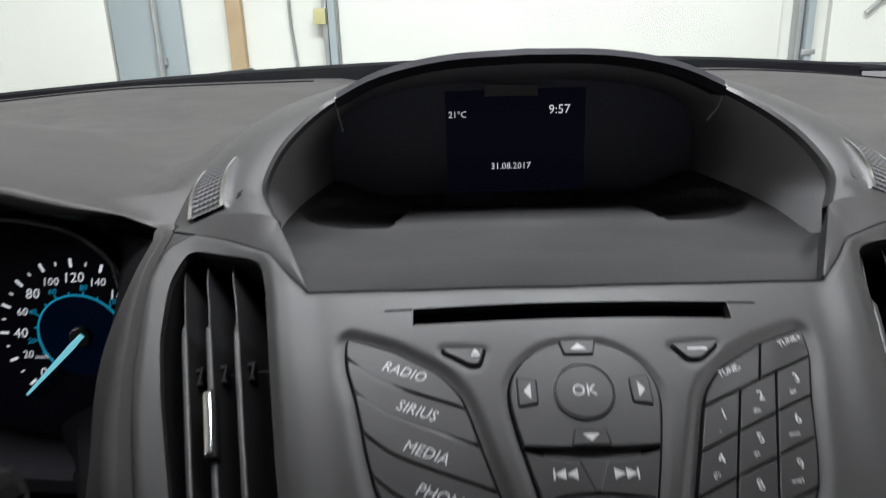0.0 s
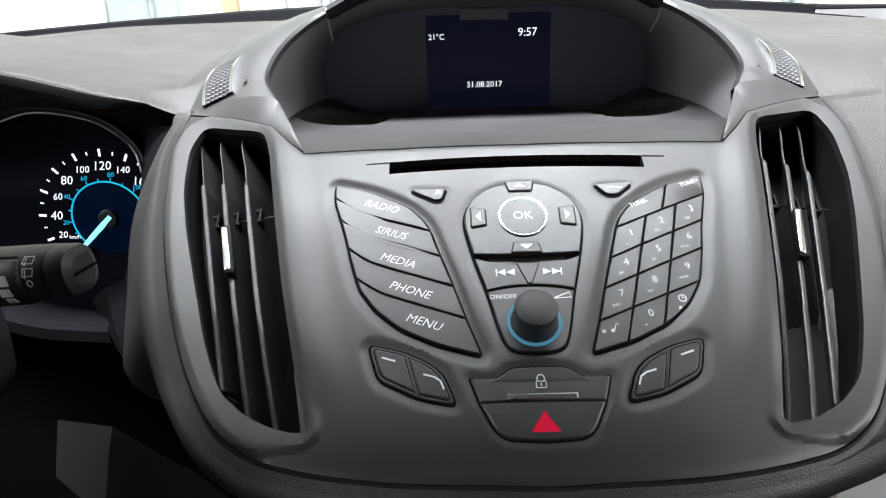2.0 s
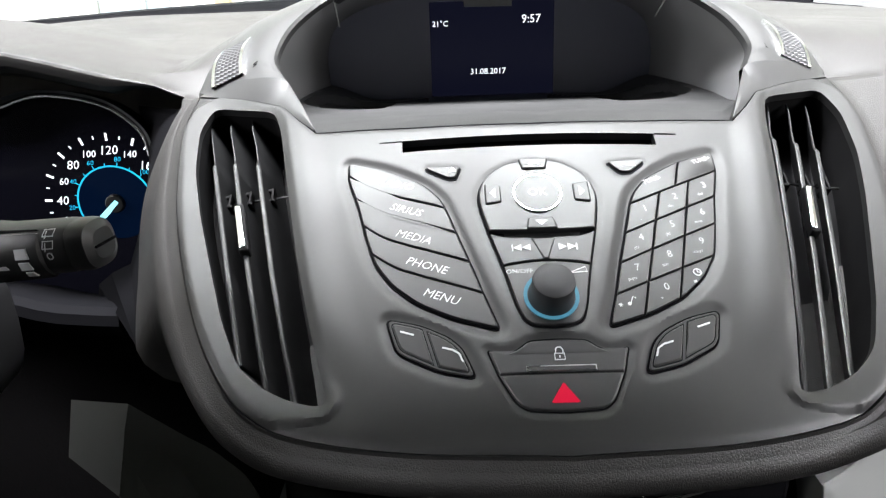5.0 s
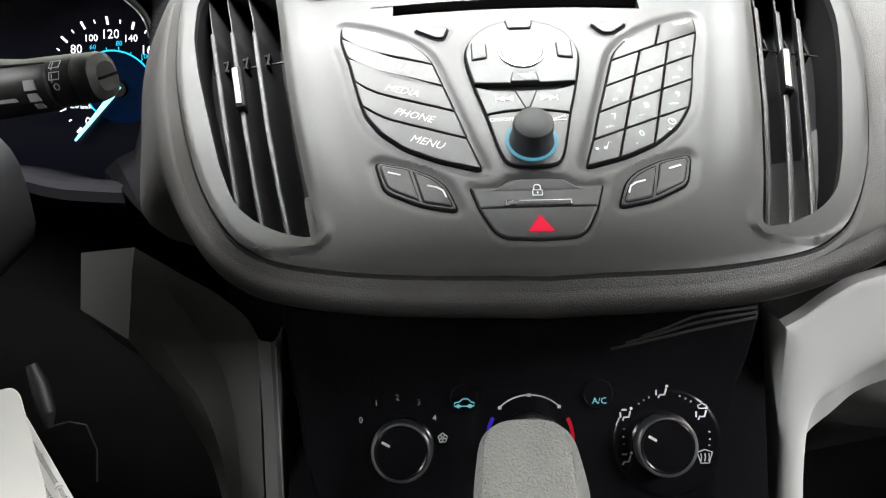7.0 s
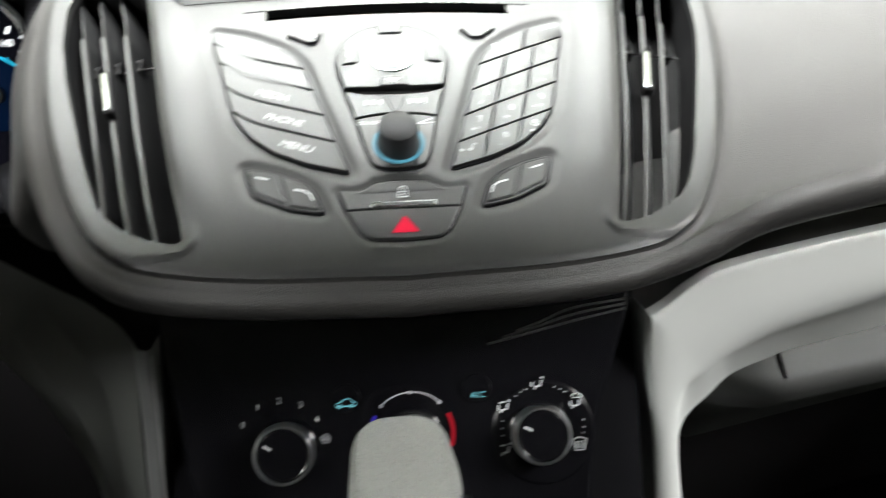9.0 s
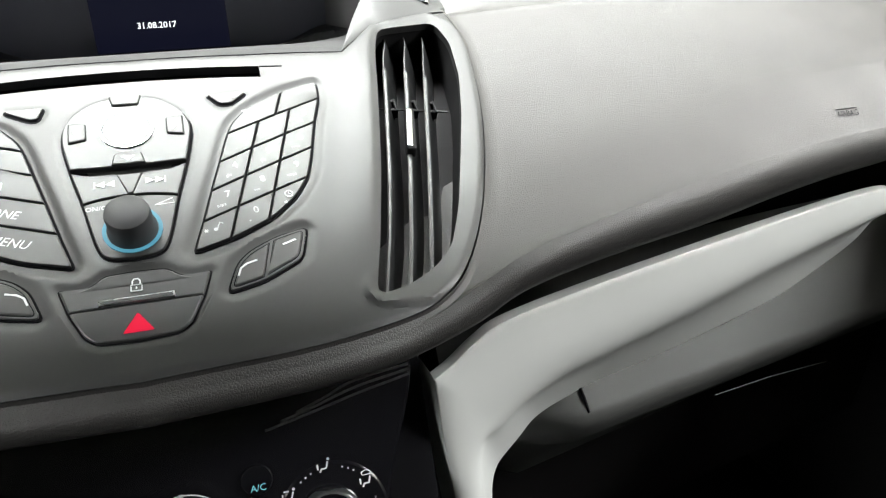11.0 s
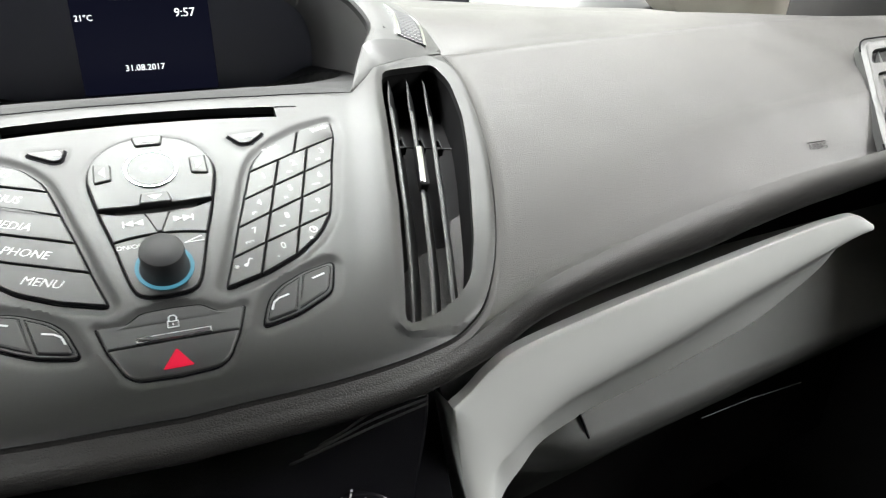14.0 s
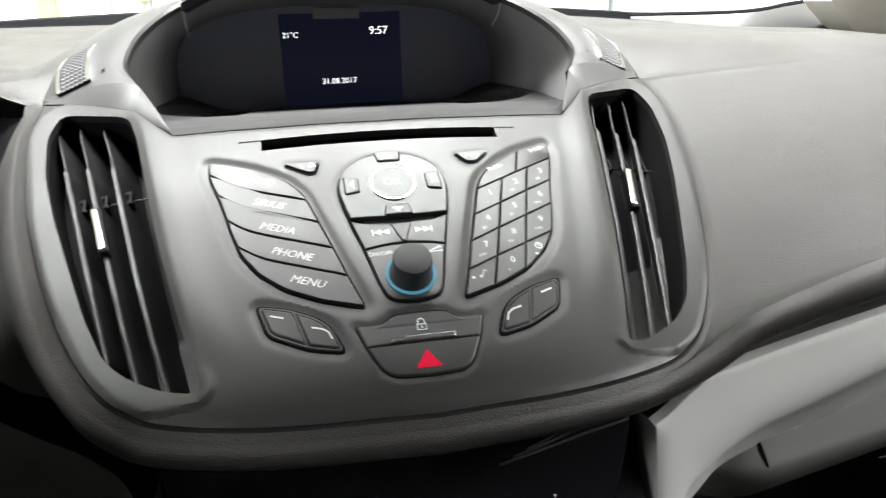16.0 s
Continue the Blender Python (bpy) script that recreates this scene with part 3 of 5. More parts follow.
stack = thing("centre_control_panel", "satin dark grey centre console panel with radio buttons", "control panel")
part("faceplate", cut_sheet(BOUNDARY, [VENT_R, VENT_L, SLOT], 1.7, relief, on_face, 6.0, 5.0), PANEL, stack)
bm = bmesh.new()
for h0, h1, o in ((-26, -4.5, inset(SLOT, -0.3)),):
    rows = [[on_face(*p, h1) for p in o], [on_face(*p, h0) for p in o]]
    vs = skin(bm, rows, True)
    bm.faces.new(vs[-1])
part("disc_slot", bm, GAP, stack, "black disc slot")
for sx in (-1, 1):
    part("slot_lip", stroke([(sx * 66.5, 14.9), (sx * 72, 15.0), (sx * 78.5, 15.2)], 0.9, 0.0), GAP, stack)
part("slot_flap", plate([(-66, 7.6), (66, 7.6), (66, 11.6), (-66, 11.6)], -9, -6, 0.4), SOFT_BLACK, stack)

# left button field
part("button_well", plate(inset(KEYS_L, -0.2), -3.2, -0.85, 0.05), GAP, stack)


def bar_cut(k):
    """The separating curves between the five wide buttons, v as a function of u."""
    us = [(-95, -84.7, -77, -66, -36, -15), (-95, -84.2, -77.1, -66, -36, -15), (-95, -80, -73, -62, -30, -10), (-95, -75, -68, -57, -25, -5)]
    ends = [(-5.5, -15.2, -19.8, -24.6, -36.2, -44), (-17, -27.2, -32.6, -37.8, -50, -58), (-30, -44.8, -49.6, -54.6, -67.4, -75), (-45, -62.2, -67.2, -72, -84.8, -92)]
    return lambda p: float(np.interp(p[0], us[k], ends[k]))


WORDS = [("RADIO", -69.6, -15.3), ("SIRIUS", -64.5, -32.5), ("MEDIA", -60.9, -49.4), ("PHONE", -55, -66.4), ("MENU", -48.8, -83.8)]
field = inset(dense(KEYS_L), 0.85)
for k, (word, wu, wv) in enumerate(WORDS):
    o = field
    if k > 0:
        cut = bar_cut(k - 1)
        o = clip_curve(o, cut, False, 0.5)
    if k < 4:
        cut2 = bar_cut(k)
        o = clip_curve(o, cut2, True, 0.5)
    b = part("bar_button", plate(o, -2.6, 0.6, 0.45), BUTTON, stack)
    part("legend", lettering(word, 6.1, (wu, wv), -22, 0.68, slant=0.2), PAINT, b, "white printed word")

# right key field
part("button_well", plate(inset(KEYS_R, -0.2), -3.2, -0.85, 0.05), GAP, stack)


def half(a, b, gap):
    """Positive on the left of the line a to b, a gap away from it."""
    a, b = np.array(a, float), np.array(b, float)
    n = np.array((-(b - a)[1], (b - a)[0]))
    n = n / np.linalg.norm(n)
    return lambda p: float((p - a) @ n) - gap


ROWS_K = [((44, -34.0), (95, -9.6)), ((39.5, -51.4), (92, -25.8)), ((34, -68.6), (87, -43.4)), ((29, -85.8), (82, -62.4))]
COLS_K = [((60.6, -26.5), (39.8, -96)), ((77.0, -19), (57.0, -89))]
SPLIT = ((75.5, -3.0), (69.6, -22))
LEGENDS = [["TUNE-", "TUNE+"], ["1", "2", "3"], ["4", "5", "6"], ["7", "8", "9"], ["*", "0", "#"]]
SUBS = {"1": "_", "2": "abc", "3": "def", "4": "ghi", "5": "jkl", "6": "mno", "7": "pqrs", "8": "tuv", "9": "wxyz", "0": "+"}
field = inset(dense(KEYS_R), 0.85)
for r in range(5):
    base = field
    if r > 0:
        base = clip(base, lambda p: -half(*ROWS_K[r - 1], 0)(p) - 0.45)
    if r < 4:
        base = clip(base, half(*ROWS_K[r], 0.45))
    cols = [SPLIT] if r == 0 else COLS_K
    for c in range(len(cols) + 1):
        o = base
        if c > 0:
            o = clip(o, half(*cols[c - 1], 0.45))
        if c < len(cols):
            o = clip(o, lambda p: -half(*cols[c], 0)(p) - 0.45)
        if len(o) < 3:
            continue
        key = part("key", plate(o, -2.6, 0.6, 0.4), BUTTON, stack)
        mid = np.mean([inset(o, 0.1)[i] for i in range(len(o))], axis=0)
        if r:
            mid = np.array([(max(p[k] for p in o) + min(p[k] for p in o)) / 2 for k in (0, 1)])
        text = LEGENDS[r][c]
        if r == 0:
            part("legend", lettering(text, 3.6, mid, 22, 0.68, slant=0.15), PAINT, key, "white printed word")
        else:
            if text in "*#":
                bm = bmesh.new()
                x, y = mid[0] - 0.6, mid[1] + 0.8
                if text == "*":
                    stroke([(x + 0.6, y - 1.5), (x + 2.0, y + 2.2), (x + 3.4, y + 1.4)], 0.5, 0.68, bm=bm)
                    ring((x, y - 1.5), 0.05, 0.9, 0.62, 0.8, seg=12, bm=bm)
                    for a in (0, 60, 120):
                        dx, dy = 1.0 * math.cos(radians(a)), 1.0 * math.sin(radians(a))
                        stroke([(x - 4 - dx, y - 2 - dy), (x - 4 + dx, y - 2 + dy)], 0.4, 0.68, bm=bm)
                else:
                    ring((x + 1, y + 1.2), 1.5, 2.0, 0.62, 0.8, seg=18, bm=bm)
                    stroke([(x + 1, y + 2.4), (x + 1, y + 1.2), (x + 2, y + 1.2)], 0.4, 0.68, bm=bm)
                    spot([(x - 1.6, y - 4.6), (x - 0.2, y - 4.2), (x - 0.4, y - 3.0), (x - 1.8, y - 3.4)], 0.68, bm=bm)
                part("legend", bm, PAINT, key, "white printed symbol")
                continue
            part("legend", lettering(text, 5.4, (mid[0] + 1.5, mid[1] + 2.0), 8, 0.68), PAINT, key, "white printed figure")
            if text in SUBS:
                part("legend", lettering(SUBS[text], 2.4, (mid[0] - 1.8, mid[1] - 4.0), 12, 0.68), PAINT, key)

# centre pod
part("button_well", plate(inset(POD, -0.2), -3.2, -0.5, 0.05), GAP, stack)
pod_field = inset(POD, 0.8)


def arc_v(ends, mid, half_width):
    return lambda p: mid + (ends - mid) * (p[0] / half_width) ** 2


up_cut, low_cut = arc_v(-49.2, -50.2, 25), arc_v(-69.3, -66.8, 20)
dial_cut = arc_v(-50.4, -55.4, 25)
part("navigation_plate", plate(clip_curve(pod_field, up_cut, True, 0), -2.6, 2.2, 0.7), BUTTON, stack)
part("skip_button", plate(clip_curve(clip_curve(pod_field, dial_cut, False, 0), low_cut, True, 0.4), -2.6, 1.2, 0.5), BUTTON, stack)
part("volume_plate", plate(clip_curve(pod_field, low_cut, False, 0.4), -2.6, 1.0, 0.5), BUTTON, stack)
ok = part("ok_button", turned((0, -27.8), [(11.0, 1.0), (11.0, 2.7), (10.7, 3.0), (0.5, 3.1)]), BUTTON, stack)
part("ok_ring", ring((0, -27.8), 11.1, 11.8, 1.0, 3.1), CHROME, ok, "thin bright chrome ring")
part("legend", lettering("OK", 6.6, (0, -27.8), 0, 3.2), PAINT, ok, "white printed word")


def arrow_button(centre, wide, tall, turn, label):
    """A raised pad with a white arrowhead."""
    cs, sn = math.cos(radians(turn)), math.sin(radians(turn))

    def put(o):
        return [(centre[0] + x * cs - y * sn, centre[1] + x * sn + y * cs) for x, y in o]
    b = part("arrow_button", plate(rounded(put([(-wide / 2, tall / 2), (wide / 2, tall / 2), (wide * 0.4, -tall / 2), (-wide * 0.4, -tall / 2)]), 1.2, 3)[::-1], 1.0, 3.2, 0.8), BUTTON, stack)
    part("arrow_mark", spot(put([(-3.2, -1.2), (3.2, -1.2), (0, 1.6)]), 3.25), PAINT, b)


arrow_button((0, -8.6), 15, 7, 0, "")
arrow_button((-21.6, -27.5), 13, 8, 90, "")
arrow_button((21.6, -27.5), 13, 8, -90, "")
arrow_button((0, -46.4), 15, 7, 180, "")
bm = bmesh.new()
for sx in (-1, 1):
    for q in (0, 4.2):
        c = sx * (10.6 + q * 0.0) + (q - 2.1)
        spot([(c - 2 * sx, -61.5), (c - 2 * sx, -57.7), (c + 2 * sx, -59.6)], 1.45, bm=bm)
    spot([(sx * 14.9 - 0.35, -61.5), (sx * 14.9 + 0.35, -61.5), (sx * 14.9 + 0.35, -57.7), (sx * 14.9 - 0.35, -57.7)], 1.45, bm=bm)
part("skip_marks", bm, PAINT, stack, "white double arrow marks")
part("skip_divider", plate([(-5.5, -54.5), (5.5, -54.5), (1.2, -66.0), (-1.2, -66.0)], 0, 1.8, 0.6), SWITCH, stack)
part("legend", lettering("ON/OFF", 3.4, (-12.8, -72.6), 0, 1.1), PAINT, stack, "small white printed words")
part("volume_mark", stroke([(9.6, -74), (17.8, -73.6), (17.2, -70.8), (9.6, -74)], 0.5, 1.05), PAINT, stack)
knob = part("volume_knob", turned((0, -86), [(10.4, 1.0), (10.2, 3.0), (9.2, 6.0), (9.4, 12.0), (9.0, 13.6), (7.5, 14.6), (4.0, 15.1), (0.5, 15.2)], seg=48), RUBBER, stack, "soft black volume knob")
part("glow_ring", ring((0, -86), 10.7, 12.3, 1.0, 1.5), BLUE_RING, knob, "pale blue lit ring")

# eject and source buttons
for o, nm in ((EJECT_L, "eject_button"), (EJECT_R, "info_button")):
    part("button_well", plate(inset(o, -0.5), -2.0, -0.4, 0.05), GAP, stack)
    up = [(p[0], p[1] + 0.7) for p in inset(o, 0.4)]
    e = part(nm, plate(up, -1.8, 0.7, 0.5), BUTTON, stack)
    if nm == "eject_button":
        bm = spot([(-42.5, -8.6), (-39, -8.6), (-40.75, -6.6)], 0.75)
        spot([(-42.5, -10), (-39, -10), (-39, -9.2), (-42.5, -9.2)], 0.75, bm=bm)
        part("eject_mark", bm, PAINT, e)
    else:
        part("legend_bar", stroke([(44, -8.4), (52, -8.2)], 1.0, 0.75), LEGEND, e)

# seek buttons under the two fields
for o, sx in ((LOW_L, -1), (LOW_R, 1)):
    part("button_well", plate(inset(o, -0.2), -3.0, -0.7, 0.05), GAP, stack)
    raw = LOW_RAW if sx > 0 else mirror(LOW_RAW)
    part("key_surround", plate(rounded(inset(raw, 0.8), 4.0, 4), -2.6, 0.3, 0.4), SWITCH, stack, "dark surround of two soft keys")
    f = dense(rounded(inset(raw, 2.2), 3.0, 4), 2.0)
    line = half((sx * 57.4, -97), (sx * 51.0, -121), 0)
    for s2 in (-1, 1):
        q = clip(f, lambda p: s2 * line(p) - 0.9)
        part("key_gap", plate(inset(q, -0.35), 0.1, 0.36, 0.03), GAP, stack)
        key = part("soft_key", plate(q, -0.5, 1.0, 0.9), SWITCH, stack)
        mid = np.mean(q, axis=0)
        if abs(mid[0]) > 54.5:
            mark = [(mid[0] - sx * 2.5, mid[1] + 2.2), (mid[0] + sx * 3.5, mid[1] + 4.4)]
        else:
            mark = [(mid[0] + sx * 4.0, mid[1] + 3.6), (mid[0] - sx * 0.5, mid[1] + 2.2), (mid[0] - sx * 3.2, mid[1] + 0.2), (mid[0] - sx * 4.6, mid[1] - 3.6)]
        part("key_mark", stroke(mark, 0.8, 1.05), LEGEND, key, "pale printed line")

# lock and hazard switches
part("button_well", plate(inset(LOCK, -0.1), -3.0, -0.6, 0.05), GAP, stack)
f = inset(dense(LOCK), 0.7)
lock = part("lock_switch", plate(clip(f, lambda p: p[1] + 123.1), -2.4, 0.6, 0.8), SWITCH, stack, "dark door lock switch")
bm = stroke([(-2.1, -117.2), (2.1, -117.2), (2.1, -114.3), (-2.1, -114.3), (-2.1, -117.4)], 0.55, 0.65)
stroke([(0, -116.3), (0, -115.2)], 0.6, 0.65, bm=bm)
stroke([(-1.5, -114.4), (-1.5, -112.4), (-0.8, -111.4), (0.8, -111.4), (1.5, -112.4), (1.5, -114.4)], 0.55, 0.65, bm=bm)
part("lock_mark", bm, LEGEND, lock, "pale padlock mark")
part("silver_strip", plate([(-14.6, -122.6), (14.6, -122.6), (14.6, -119.9), (-14.6, -119.9)], 0.3, 1.5, 0.3), RING, lock, "narrow chrome edged strip")
part("strip_insert", plate([(-14.0, -122.2), (14.0, -122.2), (14.0, -120.5), (-14.0, -120.5)], 1.2, 1.62, 0.1), SWITCH, lock)
hazard = part("hazard_switch", plate(clip(f, lambda p: -123.9 - p[1]), -2.4, 0.6, 0.8), SWITCH, stack, "dark hazard light switch")
part("hazard_mark", spot(rounded([(-6.0, -136.4), (6.0, -136.4), (0, -127.4)], 0.8, 3), 0.65), RED, hazard, "lit red triangle")

# ======== the two tall vents in the panel ========
IN_V, IN_U = [-133, -98, -56, -10, 33, 53], [97, 107, 117, 126, 134, 140]


def air_vent(sx, fractions):
    t = thing("air_vent", "tall black air vent with upright slats in the panel", "air vent", "tall centre vents")
    o = VENT_R if sx > 0 else VENT_L
    bm = bmesh.new()
    a = inset(o, -0.4)
    vs = skin(bm, [[on_face(*p, h) for p in a] for h in (-1.5, -16, -34)], True)
    bm.faces.new(vs[-1])
    part("duct", bm, VENT_DARK, t)

    def vane_u(f, v):
        i, q = np.interp(v, IN_V, IN_U), 150.5 + 0.2576 * (v + 84)
        return sx * (i + f * (q - i))
    for n, f in enumerate(fractions):
        lo = -60.0
        while lo > -136 and inside(o, (vane_u(f, lo - 1), lo - 1)):
            lo -= 1
        hi = 56 + 9 * f
        bm = bmesh.new()
        rows = []
        for k in range(33):
            v = hi + (lo - hi) * k / 32
            u = vane_u(f, v)
            front = -6.0 if v < 24 - 3 * n else -8.5
            fat = 1.2 if front == -6.0 else 0.6
            fat *= min(1.0, 0.3 + (hi - v) / 12)
            rows.append([on_face(u - fat, v, front - 0.6), on_face(u - fat * 0.3, v, front), on_face(u + fat * 0.7, v, front), on_face(u + fat + 0.4, v, front - 0.8), on_face(u + 10, v, -32), on_face(u + 9, v, -32)])
        skin(bm, rows, True)
        slat = part("slat", bm, VENT, t)
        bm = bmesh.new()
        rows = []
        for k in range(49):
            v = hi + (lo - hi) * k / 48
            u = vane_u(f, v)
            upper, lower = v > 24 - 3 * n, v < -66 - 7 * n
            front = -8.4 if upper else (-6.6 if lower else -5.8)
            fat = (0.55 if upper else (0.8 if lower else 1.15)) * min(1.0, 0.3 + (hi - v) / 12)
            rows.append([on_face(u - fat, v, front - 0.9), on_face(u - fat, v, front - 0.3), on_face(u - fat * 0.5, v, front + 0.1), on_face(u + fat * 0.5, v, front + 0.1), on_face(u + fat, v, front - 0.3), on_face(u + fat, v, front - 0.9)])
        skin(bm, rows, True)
        part("slat_edge", bm, VENT_EDGE_LIT, slat, "front edge with its highlight put in as paler grey")
        if n == 1:
            u0 = vane_u(f, -15)
            u1 = vane_u(f, -43)
            bm = bmesh.new()
            oo = [(u0 - 2.2, -14), (u0 + 3.2, -14), (u1 + 3.4, -45), (u1 - 2.2, -45)]
            plate(rounded(oo, 1.8, 4), -8, -1.2, 1.2, bm=bm)
            slide = part("slide_tab", bm, VENT_DARK, slat, "black sliding tab")
            part("chrome_insert", plate(rounded([(u0 - 1.9, -15.5), (u0 + 1.6, -15.5), (u1 + 1.4, -43.4), (u1 - 2.0, -43.4)], 1.2, 3), -2.2, -0.6, 0.5), CHROME, slide, "bright chrome insert")
        bm = bmesh.new()
        for dv in (0, -7):
            c = vane_u(f, 2 + dv)
            plate([(c + 3, 1 + dv), (c + 6, 1 + dv), (c + 6, 3 + dv), (c + 3, 3 + dv)], -20, -12, 0.4, bm=bm)
        plate([(vane_u(f, 0) + 5, -6), (vane_u(f, 0) + 6.4, -6), (vane_u(f, 0) + 6.4, 3), (vane_u(f, 0) + 5, 3)], -18, -11.5, 0.4, bm=bm)
        part("link_clip", bm, VENT_DARK, slat)
    bm = bmesh.new()
    tube(bm, [on_face(sx * 128, 0, -17), on_face(sx * 172, 0, -17)], 0.0007, 6)
    part("link_rod", bm, VENT, t)
    return t


air_vent(-1, (0.90, 0.64, 0.35))
air_vent(1, (0.12, 0.40, 0.66))

# ======== the hooded display above the panel ========
RIM_H = [(0.134, 0.352, 1.107), (0.1445, 0.374, 1.117), (0.1425, 0.405, 1.131), (0.133, 0.435, 1.143), (0.118, 0.462, 1.1535), (0.09, 0.470, 1.166), (0.05, 0.475, 1.1735), (0, 0.477, 1.1755)]
ARCH_H = [(0.199, 0.383, 1.0985), (0.194, 0.41, 1.116), (0.186, 0.443, 1.129), (0.177, 0.49, 1.138), (0.165, 0.55, 1.143), (0.140, 0.615, 1.147), (0.08, 0.645, 1.153), (0, 0.650, 1.155)]
DEEP_H = [(0.142, 0.596, 1.050), (0.146, 0.596, 1.07), (0.147, 0.596, 1.10), (0.140, 0.596, 1.122), (0.124, 0.596, 1.135), (0.095, 0.596, 1.145), (0.05, 0.596, 1.150), (0, 0.596, 1.151)]


def both(hc, count):
    c = [np.array(p) for p in curve(hc, count)]
    return [p * np.array((-1, 1, 1)) for p in c] + c[-2::-1]


NARCH = 28
rim, arch, deep = both(RIM_H, NARCH), both(ARCH_H, NARCH), both(DEEP_H, NARCH)
shift = np.array((0.0012, 0, 0))
rim, arch, deep = [p + shift for p in rim], [p + shift for p in arch], [p + shift for p in deep]
display = thing("display_unit", "deep hooded dashboard display with a lit date and clock", "display")
bm = bmesh.new()
rows = []
for f, lift in ((0, 0.0), (0.03, 0.0022), (0.10, 0.0040), (0.25, 0.0052), (0.45, 0.0052), (0.7, 0.0038), (0.92, 0.0016), (0.98, 0.0002), (1.0, -0.004)):
    rows.append([r + (a - r) * f + np.array((0, -0.5 * lift, lift)) * (0.35 + 0.65 * smoothstep(0.09, 0.13, abs(r[0]))) for r, a in zip(rim, arch)])
rows.insert(0, [r + np.array((0, 0.006, -0.003)) for r in rim])
skin(bm, rows)
# front skirt of the cheeks, down to the seam with the panel
for sgn in (-1, 1):
    seam = [np.array(on_face(sgn * u, v + 1.3, 0.2)) for u, v in [tuple(q) for q in curve([(192.5, 83.6), (178, 77.5), (163, 71), (149, 63.5), (136.5, 56.3)], 8)] + [(125.5, 41.6), (115, 29.6)]]
    low = [q + np.array((0, 0.001, -0.006)) for q in seam]
    a, r = (arch[0], rim[0]) if sgn < 0 else (arch[-1], rim[-1])
    corner = seam[-1] + np.array((0, 0.0010, 0.0004))
    up = [q[0] if sgn < 0 else q[-1] for q in rows[:0:-1]]
    ridge = [r + (corner - r) * k / 2 + np.array((0, 0, 0.0015 * (k == 1))) for k in (1, 2)]
    up += ridge
    skin(bm, [low, seam, [q * 0.5 + w * 0.5 + np.array((0, 0, 0.0008)) for q, w in zip(seam, up)], up])
    inner = []
    for y in (0.30655, 0.335, 0.36, 0.385, 0.41):
        hw = float(np.interp(y, [0.3065, 0.335, 0.36, 0.385, 0.42], [0.1125, 0.128, 0.140, 0.154, 0.172]))
        inner.append(np.array((sgn * hw * 0.97 + 0.0012, y + 0.001, float(np.interp(y, [0.3065, 0.335, 0.36, 0.385, 0.41], [1.0765, 1.0765, 1.0775, 1.081, 1.087])))))
    k_rim = rim[:3] if sgn < 0 else rim[::-1][:3]
    line = [corner, (corner + r) / 2 + np.array((0, 0, 0.0015)), r, k_rim[1], k_rim[2]]
    skin(bm, [line, [(p * 0.5 + q * 0.5) + np.array((-sgn * 0.001, 0, -0.001)) for p, q in zip(line, inner)], inner])
part("hood_cover", bm, COVER, display)
# inner wall of the hood
bm = bmesh.new()
rows = []
for f in (0, 0.04, 0.08, 0.16, 0.24, 0.32, 0.45, 0.6, 0.7, 0.8, 0.9, 1.0):
    rows.append([r + (d - r) * f + (np.array((0, 0.006, -0.003)) if f == 0 else 0) + np.array((math.copysign(0.026, r[0]), 0, 0)) * math.sin(math.pi * f ** 0.85) * (1 - smoothstep(1.088, 1.145, r[2])) for r, d in zip(rim, deep)])
    # both feet of the wall go on down behind the shelf
    foot = np.array((0, 0, -0.03 * smoothstep(0, 0.06, f)))
    rows[-1] = [rows[-1][0] + foot] + rows[-1] + [rows[-1][-1] + foot]
skin(bm, rows)
part("hood_lining", bm, HOOD_IN, display, "matt inner lining of the hood, paled for missing light")
lip = [p for p in rim if p[2] > 1.152]
bm = bmesh.new()
skin(bm, [[p + np.array((0, -0.003, 0.0045)) for p in lip], [p + np.array((0, -0.007, 0.001)) for p in lip], [p + np.array((0, -0.005, -0.0045)) for p in lip], [p + np.array((0, 0.02, -0.006)) for p in lip]])
part("hood_lip", bm, LIP, display, "black front lip of the hood")
for end in (lip[0], lip[-1]):
    bm = bmesh.new()
    tube(bm, [end + np.array((0, -0.006, 0.002)), end + np.array((0, 0.004, -0.012)), end + np.array((-0.001, 0.02, -0.022))], 0.0007, 6)
    part("lip_seam", bm, EDGE, display, "pale seam at the end of the lip")
# glass
bm = bmesh.new()
vs = [bm.verts.new((p[0] * 1.03, p[1] + 0.002, 1.10 + (p[2] - 1.10) * 1.03)) for p in deep]
bm.faces.new(vs)
glass = part("hazed_screen_glass", bm, SCREEN, display, "black screen glass with haze put into its colour", smooth=False)
part("screen_area", plate([(-52, -39), (60, -39), (60, 44), (-52, 44)], -0.5, 0.4, 0.2, on_screen), LCD_GLOW, glass, "faintly lit dark blue screen", smooth=False)
part("readout", lettering("21°C", 7.0, (-42.6, 25.2), 0, 1.0, on_screen), WHITE_GLOW, glass, "white temperature reading")
part("readout", lettering("9:57", 10.2, (39.2, 27.2), 0, 1.0, on_screen), WHITE_GLOW, glass, "white clock reading")
part("readout", lettering("31.08.2017", 7.4, (0, -17.6), 0, 1.0, on_screen), WHITE_GLOW, glass, "white date reading")
bm = bmesh.new()
plate([(-21, 39.2), (21.8, 38.6), (21.8, 47.6), (-21, 49)], -0.5, 1.6, 0.5, on_screen, bm)
part("sensor_window", bm, EDGE, glass, "grey sensor window")
# shelf in front of the screen
bm = bmesh.new()
rows = []
for j in range(71):
    f = j / 70
